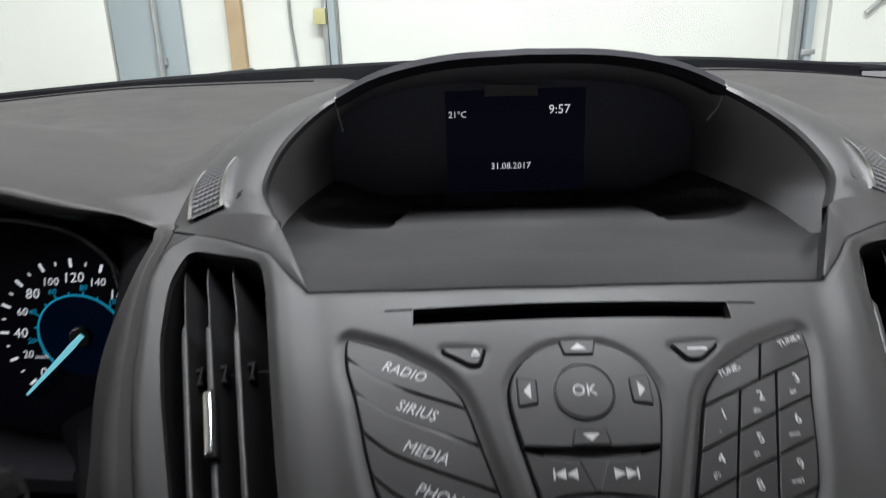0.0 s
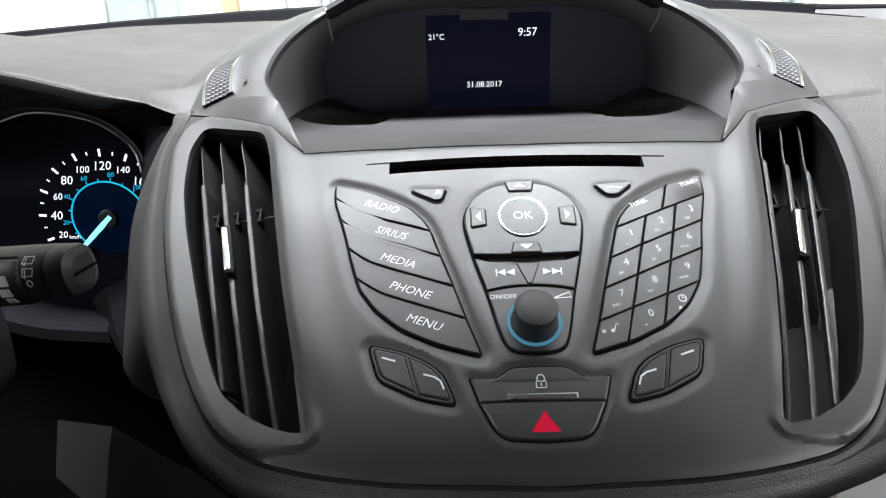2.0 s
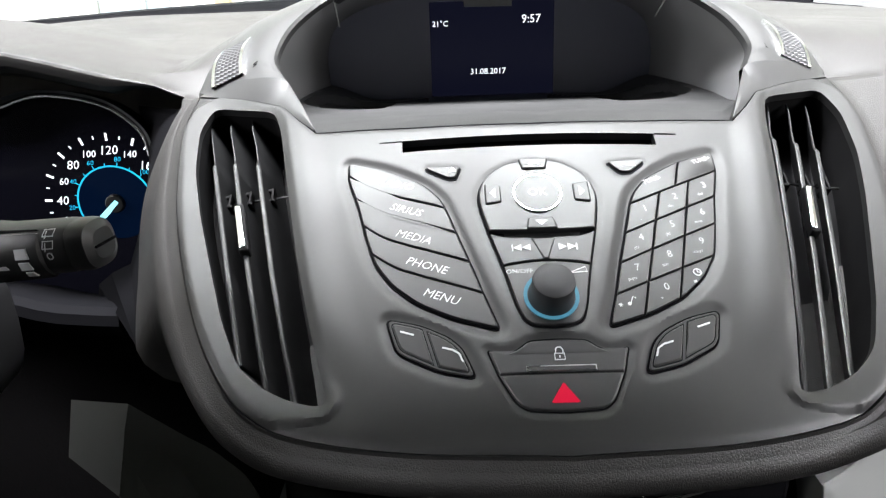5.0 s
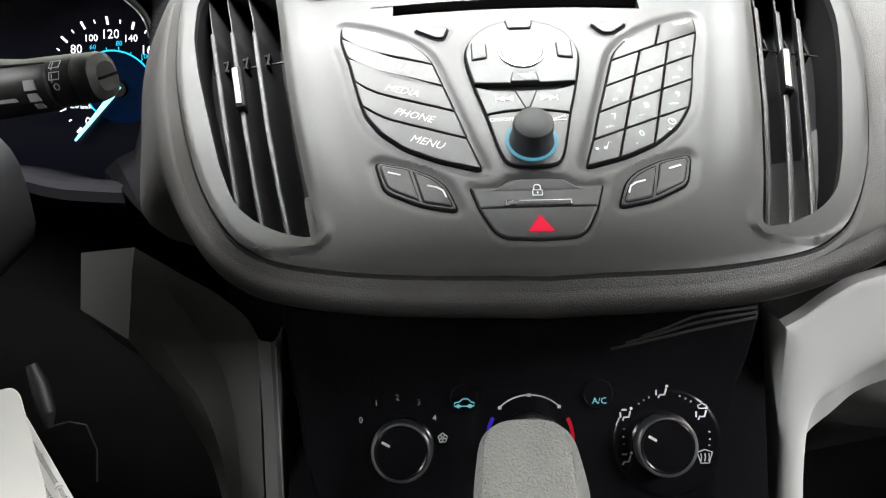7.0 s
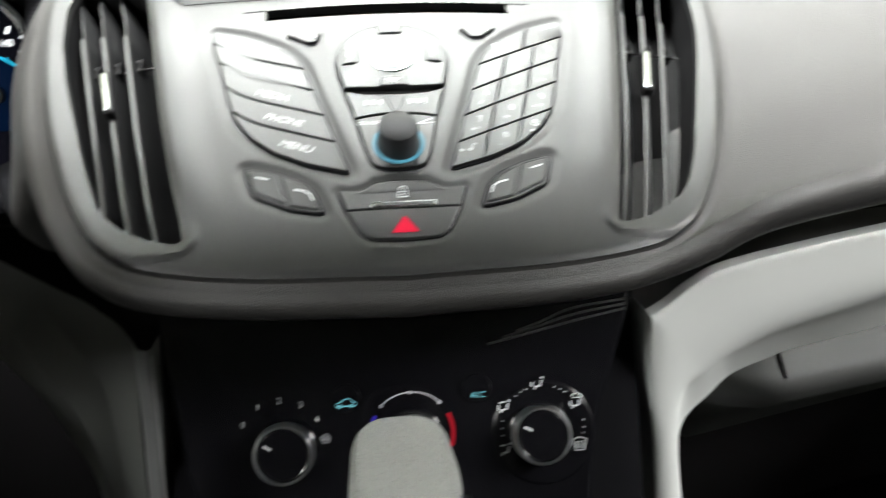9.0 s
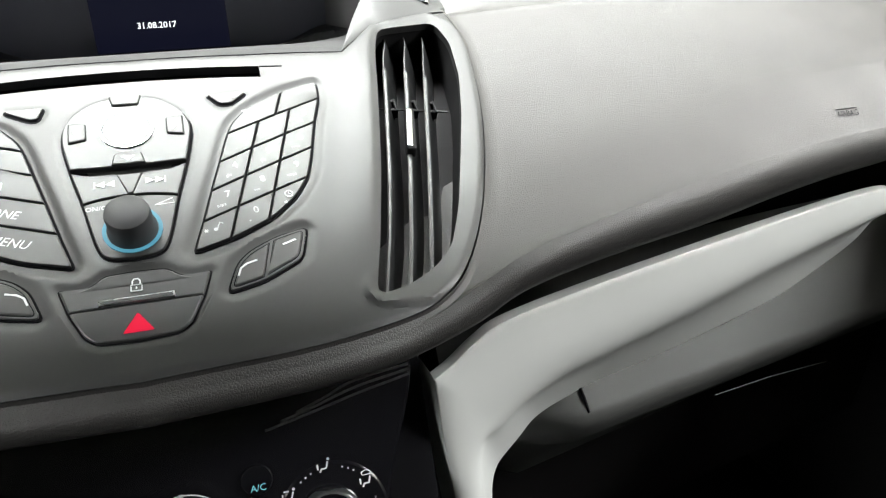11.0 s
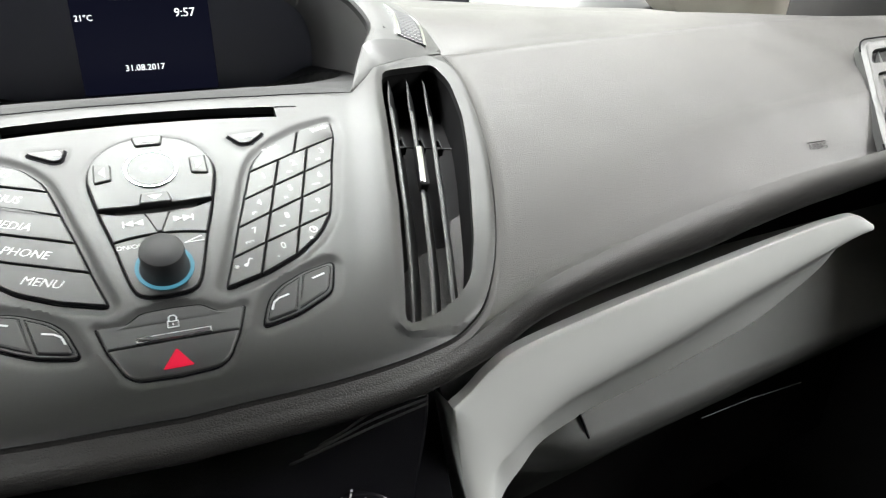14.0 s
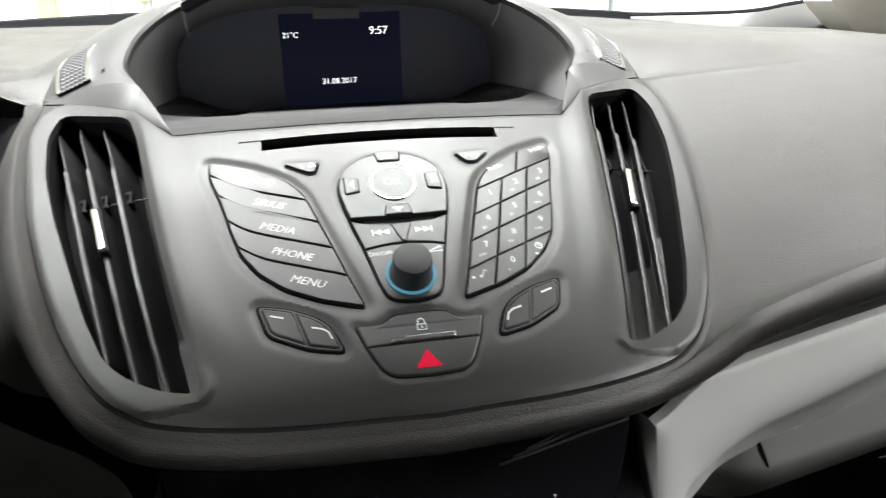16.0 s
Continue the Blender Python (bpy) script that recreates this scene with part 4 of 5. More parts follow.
    y = 0.3065 + (0.596 - 0.3065) * f
    row = []
    for i in range(121):
        g = -1 + i / 60
        half_w = np.interp(y, [0.3065, 0.335, 0.36, 0.385, 0.42, 0.47, 0.596], [0.1125, 0.128, 0.140, 0.156, 0.182, 0.192, 0.180])
        x = g * half_w + 0.0012
        z = np.interp(y, [0.3065, 0.36, 0.42, 0.596], [1.0855, 1.0845, 1.078, 1.060])
        z += (np.interp(y, [0.42, 0.596], [1.078, 1.075]) - z) * smoothstep(0.10, 0.15, abs(x)) * smoothstep(0.40, 0.44, y)
        z -= 0.6 * x * x * (1 - smoothstep(0.0, 0.35, f))
        # a pocket in each back corner, and the step down to the screen between them
        inner_edge = abs(x) - np.interp(y, [0.445, 0.538, 0.60], [0.087, 0.078, 0.053])
        pocket = 0.046 - math.hypot(max(0, abs(x) - 0.104), max(0, 0.490 - y, y - 0.505))
        z -= 0.007 * smoothstep(0, 0.004, inner_edge) * smoothstep(0, 0.005, pocket)
        z -= 0.020 * smoothstep(0.518, 0.528, y) * (1 - smoothstep(-0.003, 0.001, inner_edge))
        z += 0.012 * smoothstep(0.90, 1.0, abs(g)) * smoothstep(0.06, 0.25, f)
        row.append((x, y, z))
    rows.append(row)
rows.insert(0, [(p[0], p[1] - 0.0006, p[2] - 0.008) for p in rows[0]])
skin(bm, rows)
part("shelf", bm, COVER, display, "grey shelf with two shallow pockets")
bm = bmesh.new()
TOP_EDGE = [tuple(np.array(a) + (np.array(b) - np.array(a)) * k / 12) for a, b in zip(TOP_EDGE, TOP_EDGE[1:]) for k in range(12)] + [TOP_EDGE[-1]]
skin(bm, [[on_face(u, v - 0.2, -4.5) for u, v in TOP_EDGE], [on_face(u, v + 0.1, -0.9) for u, v in TOP_EDGE], [on_face(u, v + 1.5, -0.7) for u, v in TOP_EDGE], [on_face(u, v + 2.2, -5.5) for u, v in TOP_EDGE]])
part("seam", bm, GAP, display, "dark seam above the panel")


def thumb_wheel(sx):
    """The ribbed wheel beside the display that opens a vent."""
    t = thing("vent_thumbwheel", "ribbed black thumbwheel with chrome edges beside display", "thumbwheel", "vent wheels")
    a, b = np.array((sx * 0.1730, 0.3695, 1.1062)), np.array((sx * 0.1738, 0.404, 1.1248))
    ax = (b - a) / np.linalg.norm(b - a)
    side = np.array((sx * 0.81, 0.52, -0.15))
    side -= ax * (side @ ax)
    side /= np.linalg.norm(side)
    up = np.cross(ax, side)
    up = up if up[2] > 0 else -up
    long, wide = np.linalg.norm(b - a), 0.0185
    bm = bmesh.new()
    rows = []
    for k in range(49):
        f = k / 48
        rise = 0.0040 * math.sin(math.pi * (0.08 + 0.84 * f)) + 0.0005
        p = a + ax * long * f
        row = []
        for g in range(13):
            d = (g % 2) * (0.0009 if (k // 2) % 2 == 0 else -0.0003)
            row.append(p + side * (g / 12 - 0.5) * wide + up * (rise + d))
        rows.append([row[0] - up * 0.008] + row + [row[-1] - up * 0.008])
    skin(bm, rows)
    part("wheel", bm, RUBBER, t)
    for g in (-1, 1):
        bm = bmesh.new()
        rows = []
        for k in range(17):
            f = k / 16
            rise = 0.0046 * math.sin(math.pi * (0.08 + 0.84 * f)) + 0.0010
            p = a + ax * long * f + side * g * (wide / 2 + 0.0013)
            rows.append([p - side * 0.0012 - up * 0.003, p - side * 0.0012 + up * rise, p + side * 0.0012 + up * rise, p + side * 0.0012 - up * 0.003])
        skin(bm, rows)
        part("chrome_edge", bm, CHROME, t, "chrome edge strip")
    bm = bmesh.new()
    c = a + ax * 0.004 + side * (-0.019) - up * 0.0024
    for k in range(3):
        tube(bm, [c + ax * (0.0015 * k - 0.001) - side * (0.002 if k % 2 else -0.001) + up * 0.003, c + ax * (0.0015 * k + 0.0005) - side * (-0.001 if k % 2 else 0.002) + up * 0.003], 0.00028, 4)
    part("open_mark", bm, GAP, t)


thumb_wheel(-1)
thumb_wheel(1)

# ======== the padded dashboard ========


def pad_z(y):
    return float(np.interp(y, [0.19, 0.215, 0.264, 0.32, 0.38, 0.48, 0.6, 0.75, 0.9], [0.988, 1.005, 1.030, 1.057, 1.085, 1.110, 1.118, 1.121, 1.121]))


def pad_rows(sgn, part_of, reach):
    """Rows of the pad from its inner edge outwards: its back or its front."""
    rows = []
    if part_of == "back":
        inner = [(0, 0.93, 1.122), (0, 0.85, 1.123), (0, 0.76, 1.126), (0, 0.69, 1.14)] + [tuple(p) for p in curve(ARCH_H[::-1], 40)]
        for p in inner:
            p = np.array(p) * np.array((sgn, 1, 1)) + np.array((0.0012, 0, -0.0035))
            yo = p[1] + (0.122 if sgn > 0 else 0.0) * (1 - smoothstep(0.38, 0.8, p[1]))
            o = np.array((sgn * reach, yo, pad_z(yo)))
            row = []
            for k in range(25):
                f = (k / 24) ** 1.5
                q = p + (o - p) * f
                keep = smoothstep(0.383, 0.50, p[1]) if sgn > 0 else 1.0
                q[2] = p[2] + (o[2] - p[2]) * ((1 - keep) * f + keep * smoothstep(0, 0.10 if p[1] > 0.41 or sgn > 0 else 0.30, f))
                if sgn < 0:
                    front = 1 - smoothstep(0.40, 0.62, q[1])
                    hood = min(1.0985 + 0.25 * (abs(q[0]) - 0.20), 1.1265)
                    q[2] = q[2] + (max(hood, q[2]) - q[2]) * front * smoothstep(0, 0.04, f)
                    crest = 1.134 + 0.14 * (min(abs(q[0]), 0.45) - 0.30)
                    q[2] += (crest - q[2]) * smoothstep(0.22, 0.34, abs(q[0])) * math.exp(-((q[1] - 0.49) / 0.085) ** 2)
                else:
                    q[2] -= 0.030 * smoothstep(0.36, 0.80, q[0]) * smoothstep(0.48, 0.75, q[1]) + 0.016 * smoothstep(0.52, 0.80, q[0]) * smoothstep(0.44, 0.60, q[1])
                far = smoothstep(0.6, 0.85, q[1])
                q[2] += (0.012 * (1 - smoothstep(0.25, 0.48, q[0])) if sgn > 0 else 0.014 * (1 - smoothstep(0.4, 0.7, -q[0]))) * far * smoothstep(0.1, 0.2, abs(q[0]))
                row.append(q)
            rows.append(row)
        return rows
    return rows


CREST = [(0.80, 0.351, 1.012), (0.64, 0.308, 1.014), (0.486, 0.266, 1.0165), (0.413, 0.2465, 1.0180), (0.3515, 0.230, 1.0174), (0.2986, 0.2156, 1.0145), (0.252, 0.203, 1.0110), (0.2108, 0.192, 1.0065), (0.174, 0.182, 1.0010), (0.153, 0.1765, 0.9935)]
CREST_LINE = curve(CREST, 90)


def front_rows(sgn, count):
    """Rows of the pad outwards from the panel's seam, and the strip that rolls under behind its lower edge."""
    pts = [np.array(p) for p in curve(SIDE, count)]
    n = len(pts)
    rows, rolls, edges = [], [], []
    for i, (u, v) in enumerate(pts):
        near, radius, turn, tail = 1.0, 0.0075, 165, 0.09
        d = pts[min(i + 1, n - 1)] - pts[max(i - 1, 0)]
        out = np.array((-d[1], d[0])) / np.linalg.norm(d)
        if out[0] < 0 and abs(out[0]) > 0.2 or (abs(out[0]) <= 0.2 and out[1] > 0):
            out = -out
        if i == n - 1:
            out = np.array((0.0, -1.0))
        chin = smoothstep(-92, -140, v)

        def at(dd, h):
            return np.array(on_face(sgn * (u + out[0] * dd), v + out[1] * dd, h))
        row = [at(0.25, -5.0), at(0.45, -1.7 + 0.5 * chin), at(1.0, -0.7 + 0.9 * chin), at(2.0, -1.2 - 0.1 * chin), at(4.6, -2.0 - 0.2 * chin)]
        start = row[-1]
        way_out = at(11, -4) - at(10, -4)
        way_out /= np.linalg.norm(way_out)
        seam_goal = at(8.0 - 1.5 * chin, -3.0)
        if sgn > 0:
            y = start[1]
            goal = np.array((0.80, 0.335 + (y - 0.19) * 0.895, float(np.interp(y, [0.17, 0.19, 0.21, 0.26, 0.38], [0.985, 1.006, 1.042, 1.080, 1.1115]))))
            low = smoothstep(-52, -98, v)
            goal = goal + (np.array(CREST[0]) - goal) * low
            along = float(np.interp(i / (n - 1), [0.56, 0.62, 0.70, 0.755], [0.0, 0.35, 0.85, 1.0]))
            if v < -98:
                goal = CREST_LINE[int(round(along * 90))].copy()
                near = smoothstep(0.755, 0.83, i / (n - 1))
                goal = goal + (seam_goal - goal) * near
                radius = (0.012 + 0.007 * smoothstep(0.16, 0.34, goal[0])) * (1 - near) + 0.0075 * near
        else:
            goal = seam_goal
            c = smoothstep(-50, -112, v)
            radius, turn, tail = 0.012 - 0.0045 * c, 14 + 42 * smoothstep(70, -20, v) + 109 * c, 0.004 + 0.044 * smoothstep(62, -62, v) + 0.042 * c
        for k in range(1, 25):
            f = (k / 24) ** (1.5 if sgn > 0 else 1.0)
            row.append(start + (goal - start) * f)
        rows.append(row)
        if sgn < 0 or v < -98:
            edges.append((goal, way_out, near, radius, turn, tail))
    for goal, way_out, near, radius, turn, tail in edges:
        down, up = way_out, FACE_N
        if near < 1:
            # the roll leaves the face above it without a crease
            slope = radians(36 + 20 * smoothstep(0.16, 0.55, goal[0]))
            down = np.array((0, -math.cos(slope), -math.sin(slope))) * (1 - near) + way_out * near
            up = np.array((0, -math.sin(slope), math.cos(slope))) * (1 - near) + FACE_N * near
            down, up = down / np.linalg.norm(down), up / np.linalg.norm(up)
        base = goal - up * radius
        roll = [base + radius * (math.sin(a) * down + math.cos(a) * up) for a in np.linspace(0, radians(turn), 15)]
        flow = math.cos(radians(turn)) * down - math.sin(radians(turn)) * up
        rolls.append(roll + [roll[-1] + flow * tail * q for q in (0.1, 0.3, 0.65, 1.0)])
    return rows, rolls


dash = thing("dashboard", "dark grey leather-grained padded dashboard", "dashboard")
bm = bmesh.new()
right_back = pad_rows(1, "back", 0.80)
right_front, right_roll = front_rows(1, 240)
skin(bm, right_back)
skin(bm, right_front)
skin(bm, right_roll)

fold = [right_back[-1], right_front[0][4:]]
skin(bm, [[p + (q - p) * k / 4 for p, q in zip(*fold)] for k in range(5)])
ends = [r[-1] for r in right_back] + [r[-1] for r in right_front if r[-1][0] > 0.79]
skin(bm, [ends] + [[p + np.array((dx, 0, dz)) for p in ends] for dx, dz in ((0.05, -0.004), (0.09, -0.010), (0.14, -0.022))])
back = pad_rows(-1, "back", 0.80)
skin(bm, back)
lip_row = back[-1]
flank, flank_roll = front_rows(-1, 60)
skin(bm, [lip_row, *[[p + np.array((0, dy, dz)) * (0.10 + 0.90 * smoothstep(0.225, 0.262, abs(p[0]))) for p in lip_row] for dy, dz in ((-0.0016, -0.0008), (-0.0026, -0.0024), (-0.0028, -0.0050), (-0.0016, -0.0085), (0.004, -0.0125), (0.016, -0.0165), (0.05, -0.014))], [p + np.array((0, 0.30, -0.010)) for p in lip_row], [p + np.array((0, 0.32, -0.15)) for p in lip_row]])
skin(bm, flank)
skin(bm, flank_roll)
turn_down = flank_roll[0][::-1] + flank[0][::-1]
xs = [-p[0] for p in lip_row]
brow_end = [np.array([np.interp(-q[0], xs, [p[k] for p in lip_row]) for k in range(3)]) for q in turn_down]
skin(bm, [brow_end, [p * 0.5 + q * 0.5 + np.array((0, -0.001, 0.0012)) for p, q in zip(brow_end, turn_down)], turn_down])
edge_line = [r[-1] for r in flank_roll][:32]
wall = [np.array((float(np.interp(p[2], [0.93, 0.965, 0.975, 1.03, 1.06, 1.1], [-0.32, -0.31, -0.283, -0.258, -0.254, -0.256])), max(p[1] + 0.012, 0.428), p[2] - 0.006)) for p in edge_line]
wall_rows = [edge_line, [p + np.array((-0.003, 0.008, -0.003)) for p in edge_line], wall]
bmesh.ops.remove_doubles(bm, verts=bm.verts, dist=0.0002)
soft = [v for v in bm.verts if 0.215 < v.co.x < 0.93 and 0.32 < v.co.y < 0.62 and v.co.z > 1.05]
for _ in range(110):
    bmesh.ops.smooth_vert(bm, verts=soft, factor=0.5, use_axis_x=False, use_axis_y=False, use_axis_z=True)
from mathutils.bvhtree import BVHTree
PAD_TREE = BVHTree.FromBMesh(bm)
part("pad", bm, PAD, dash)
bm = bmesh.new()
skin(bm, wall_rows)
part("cluster_wall", bm, GAP, dash, "black wall beside the dials")


def pad_top(x, y):
    """The height of the pad's skin at a place."""
    hit = PAD_TREE.ray_cast(Vector((x, y, 1.3)), Vector((0, 0, -1)))
    return hit[0].z if hit[0] else pad_z(y)


# the shallow step line of the defroster strip
bm = bmesh.new()
for x0, x1 in ((-0.62, -0.21), (0.235, 0.70)):
    pts = [(x, 0.872 - 0.30 * max(0, abs(x) - 0.25) ** 1.6, 0) for x in np.linspace(x0, x1, 18)]
    tube(bm, [(p[0], p[1], pad_top(p[0], p[1]) + 0.0002) for p in pts], 0.0014, 6)
    part("defroster_line", bm, GAP, dash, "dark groove of the defroster strip")
    bm = bmesh.new()


def on_pad(u, v, h=0.0):
    """A point on the passenger side of the pad: u across from its lettering, v up the slope, in millimetres."""
    x = 0.459 + u / 1000
    y = 0.2868 + 0.75 * v / 1000 + 0.16 * u / 1000
    return np.array((x, y - 0.0006 * h, pad_top(x, y) + 0.0001 + h / 1000))


bm = lettering("AIRBAG", 6.2, (0, 0), 0, 0.8, on_pad, squash=0.9)
stroke([(-11, 3.4), (11, 3.4)], 0.5, 0.7, on_pad, bm)
part("embossed_word", bm, GAP, dash, "embossed word, its shade put in as near-black letters")


def side_vent():
    t = thing("air_vent", "grey framed air vent at the dashboard's far end", "air vent")

    base = np.array((0.591, 0.3725, 1.076))
    across, down, out = np.array((0.98, 0.196, 0)), np.array((-0.149, -0.747, -0.648)), np.array((0.127, -0.635, 0.762))

    grid = [(u, v) for u in range(-60, 121, 20) for v in range(0, 101, 20)]
    seen = []
    for u, v in grid:
        q = base + across * u / 1000 + down * v / 1000
        hit = PAD_TREE.ray_cast(Vector(q + out * 0.05), Vector(-out), 0.09)
        if hit[0]:
            seen.append((1, u, v, float((np.array(hit[0]) - q) @ out)))
    lie = np.linalg.lstsq(np.array([q[:3] for q in seen]), np.array([q[3] for q in seen]), rcond=None)[0]

    def at(u, v, h=0.0):
        return base + across * u / 1000 + down * v / 1000 + out * (lie @ np.array((1, u, v)) + (h + 6.5) / 1000)
    outer = rounded([(-6, -9.5), (160, -10), (125, 112), (-62, 112)], 14, 4)
    o1 = rounded([(5, 3), (150, 0), (130, 20), (-9, 18.5)], 7, 4)
    o2 = rounded([(-9, 29), (128, 29), (96, 104), (-52, 102)], 7, 4)
    part("frame", cut_sheet([tuple(p) for p in outer], [[tuple(p) for p in o1], [tuple(p) for p in o2]], 2.5, lambda p: 2.5 - 2.5 * (1 - smoothstep(0, 4, distance(p, outer))) - 1.6 * smoothstep(4, 8, distance(p, outer)), at, 7.0, 4.0), COVER, t)
    bm = bmesh.new()
    tube(bm, [at(u, v, 0.4) for u, v in [tuple(q) for q in inset(outer, -1.2)]], 0.0008, 6)
    part("gap_line", bm, GAP, t, "dark gap round the vent")
    for o in (o1, o2):
        bm = bmesh.new()
        vs = skin(bm, [[at(*p, h) for p in o] for h in (-1, -5)], True)
        bm.faces.new(vs[-1])
        part("duct", bm, VENT_DARK, t)
    for k in range(6):
        bm = bmesh.new()
        u = 6 + 20 * k
        rows = []
        for v, dh in ((31, -4), (36, -1), (60, -0.5), (101, -0.5)):
            c = u - (v - 31) * 0.60
            rows.append([at(c - 5, v, dh - 3), at(c - 3, v, dh), at(c + 8, v, dh - 3), at(c + 10, v, dh - 4)])
        skin(bm, rows)
        part("slat", bm, PANEL, t)
        bm = bmesh.new()
        u = 4 + 24 * k
        skin(bm, [[at(u + 12, 5, -4), at(u + 12, 4, -1), at(u + 14, 5, -4)], [at(u, 17, -4), at(u + 4, 17, -1), at(u + 14, 17, -4)]])
        part("slat", bm, PANEL, t)


side_vent()

# ======== instrument cluster ========
cluster = thing("instrument_cluster", "dark instrument cluster with lit blue and white speedometer", "instrument cluster")
FACE_O2 = [(-200, 84), (-95, 62), (-62, 72), (-30, 80), (8, 73), (30, 57), (36, 40), (34, 8), (22, -28), (4, -58), (-22, -76), (-60, -84), (-110, -60), (-200, -60)]
gauge_o = [tuple(p) for p in curve(FACE_O2, 70)]
part("dial_face", plate(gauge_o, -6, 0, 0.3, on_gauge), DIAL, cluster, "glossy black dial face", smooth=False)
bm = bmesh.new()
part("dial_tint", ring((0, 0), 6.5, 27, 0.05, 0.15, on_gauge, 48), GAUGE_GLOW, cluster, "faint blue lit disc", smooth=False)
bm = bmesh.new()
tube(bm, [on_gauge(u, v, 14) for u, v in gauge_o[3:34]], 0.0016, 8)
part("chrome_rim", bm, CHROME, cluster, "thin polished rim")
bm = bmesh.new()
skin(bm, [[on_gauge(u * 1.0, v, 0) for u, v in gauge_o], [on_gauge(u * 1.0 + (1 if u > 0 else 0), v * 1.02, 14) for u, v in gauge_o], [on_gauge(u + (8 if u > -20 else 0), v * 1.06, 26) for u, v in gauge_o]])
part("cowl", bm, COVER, cluster, "matt black cowl round the dials")


def polar(r, kmh):
    a = radians(90 - (kmh - 118) * 1.1)
    return np.array((r * math.cos(a), r * math.sin(a)))


bm = bmesh.new()
for k in range(0, 230, 10):
    big = k % 20 == 0
    a, b = polar(45.5 if big else 47, k), polar(51 if big else 49.5, k)
    stroke([a, b], 1.7 if big else 0.9, 0.4, on_gauge, bm)
part("speed_ticks", bm, WHITE_GLOW, cluster, "white speed marks", smooth=False)
for k in range(0, 220, 20):
    size = 9.0 if k % 40 == 0 else 7.0
    part("speed_figure", lettering(str(k), size, polar(38.5, k), 0, 0.5, on_gauge, slant=0.2), WHITE_GLOW, cluster, "white speed figures", smooth=False)
part("mph_arc", ring((0, 0), 26.6, 27.8, 0.2, 0.5, on_gauge, 60, start=-44, end=224), CYAN_GLOW, cluster, "thin cyan arc", smooth=False)
bm = bmesh.new()
for k in range(0, 140, 10):
    stroke([polar(27.5, k * 1.609), polar(29.5 if k % 20 else 30.2, k * 1.609)], 0.7, 0.4, on_gauge, bm)
part("mph_ticks", bm, CYAN_GLOW, cluster, smooth=False)
for k in range(20, 130, 20):
    part("mph_figure", lettering(str(k), 5.0, polar(32.6, k * 1.609), 0, 0.5, on_gauge, slant=0.2), CYAN_GLOW, cluster, "small cyan figures", smooth=False)
part("unit_word", lettering("km/h", 4.2, polar(32, 6) + np.array((-1.5, 4.0)), 0, 0.5, on_gauge, slant=0.2), WHITE_GLOW, cluster, smooth=False)
tip, tail = polar(56, -3), polar(-3, -3)
d = (tip - tail) / np.linalg.norm(tip - tail)
nn = np.array((-d[1], d[0]))
part("needle", plate([tail - nn * 1.6, tail + d * 12 - nn * 2.0, tip - nn * 0.8, tip + nn * 0.8, tail + d * 12 + nn * 2.0, tail + nn * 1.6], 2.5, 4.2, 0.5, on_gauge), NEEDLE_GLOW, cluster, "lit cyan needle", smooth=False)
part("needle_cap", turned((0, 0), [(7, 0.5), (6.8, 3.0), (6, 3.6), (0.4, 3.8)], on_gauge, 28), SOFT_BLACK, cluster)
# lower lip of the binnacle; shade of wheel and brow is put into its near-black colour
bm = bmesh.new()
rows = []
for y, dz in ((0.428, -0.022), (0.40, -0.010), (0.375, -0.002), (0.362, 0.0), (0.355, -0.003), (0.353, -0.010), (0.358, -0.020), (0.40, -0.040), (0.50, -0.050)):
    rows.append([(x, y, float(np.interp(x, [-0.40, -0.338, -0.31, -0.268], [0.982, 0.974, 0.965, 0.961])) + dz) for x in np.linspace(-0.60, -0.263, 26)])
skin(bm, rows)
part("lower_lip", bm, GAP, cluster, "smooth lip under the dials, near-black for its shade")

# ======== steering column ========
column = thing("steering_column", "black steering column shroud", "steering column")
bm = bmesh.new()
rows = []
for f in np.linspace(0, 1, 7):
    y = 0.34 - 0.17 * f
    rows.append([(-0.405 + 0.085 * math.copysign(abs(math.cos(a)) ** 0.6, math.cos(a)), y, 0.965 - 0.02 * f + 0.055 * math.copysign(abs(math.sin(a)) ** 0.6, math.sin(a))) for a in np.linspace(0, 2 * math.pi, 32, endpoint=False)])
vs = skin(bm, rows, True)
bm.faces.new(vs[-1])
part("shroud", bm, SOFT_BLACK, column)
wheel = thing("steering_wheel", "black leather steering wheel", "steering wheel")
bm = bmesh.new()
ctr, wx, wy = Vector((-0.425, 0.11, 1.04)), Vector((1, 0, 0)), Vector((0, 0.36, 0.93))
seg = 64
rows = []
for k in range(seg + 1):
    a = 2 * math.pi * k / seg
    d = wx * math.cos(a) + wy * math.sin(a)
    c = ctr + d * 0.185
    nrm = wx.cross(wy)
    rows.append([c + (d * math.cos(b) * 0.016 + nrm * math.sin(b) * 0.018) for b in np.linspace(0, 2 * math.pi, 14, endpoint=False)])
skin(bm, rows, True)
part("rim", bm, SOFT_BLACK, wheel)
bm = bmesh.new()
box(bm, (-0.53, 0.10, 0.94), (-0.32, 0.16, 1.13), 0.025)
box(bm, (-0.60, 0.10, 1.02), (-0.25, 0.12, 1.06), 0.008)
part("hub", bm, SOFT_BLACK, wheel)

stalk = thing("wiper_stalk", "black wiper stalk with pale printed symbols", "stalk")
bm = bmesh.new()
S0, S1 = np.array((-0.31, 0.215, 1.052)), np.array((-0.181, 0.187, 1.0672))
ax = (S1 - S0) / np.linalg.norm(S1 - S0)
e1 = np.cross(ax, (0, 1, 0))
e1 /= np.linalg.norm(e1)
e2 = np.cross(ax, e1)


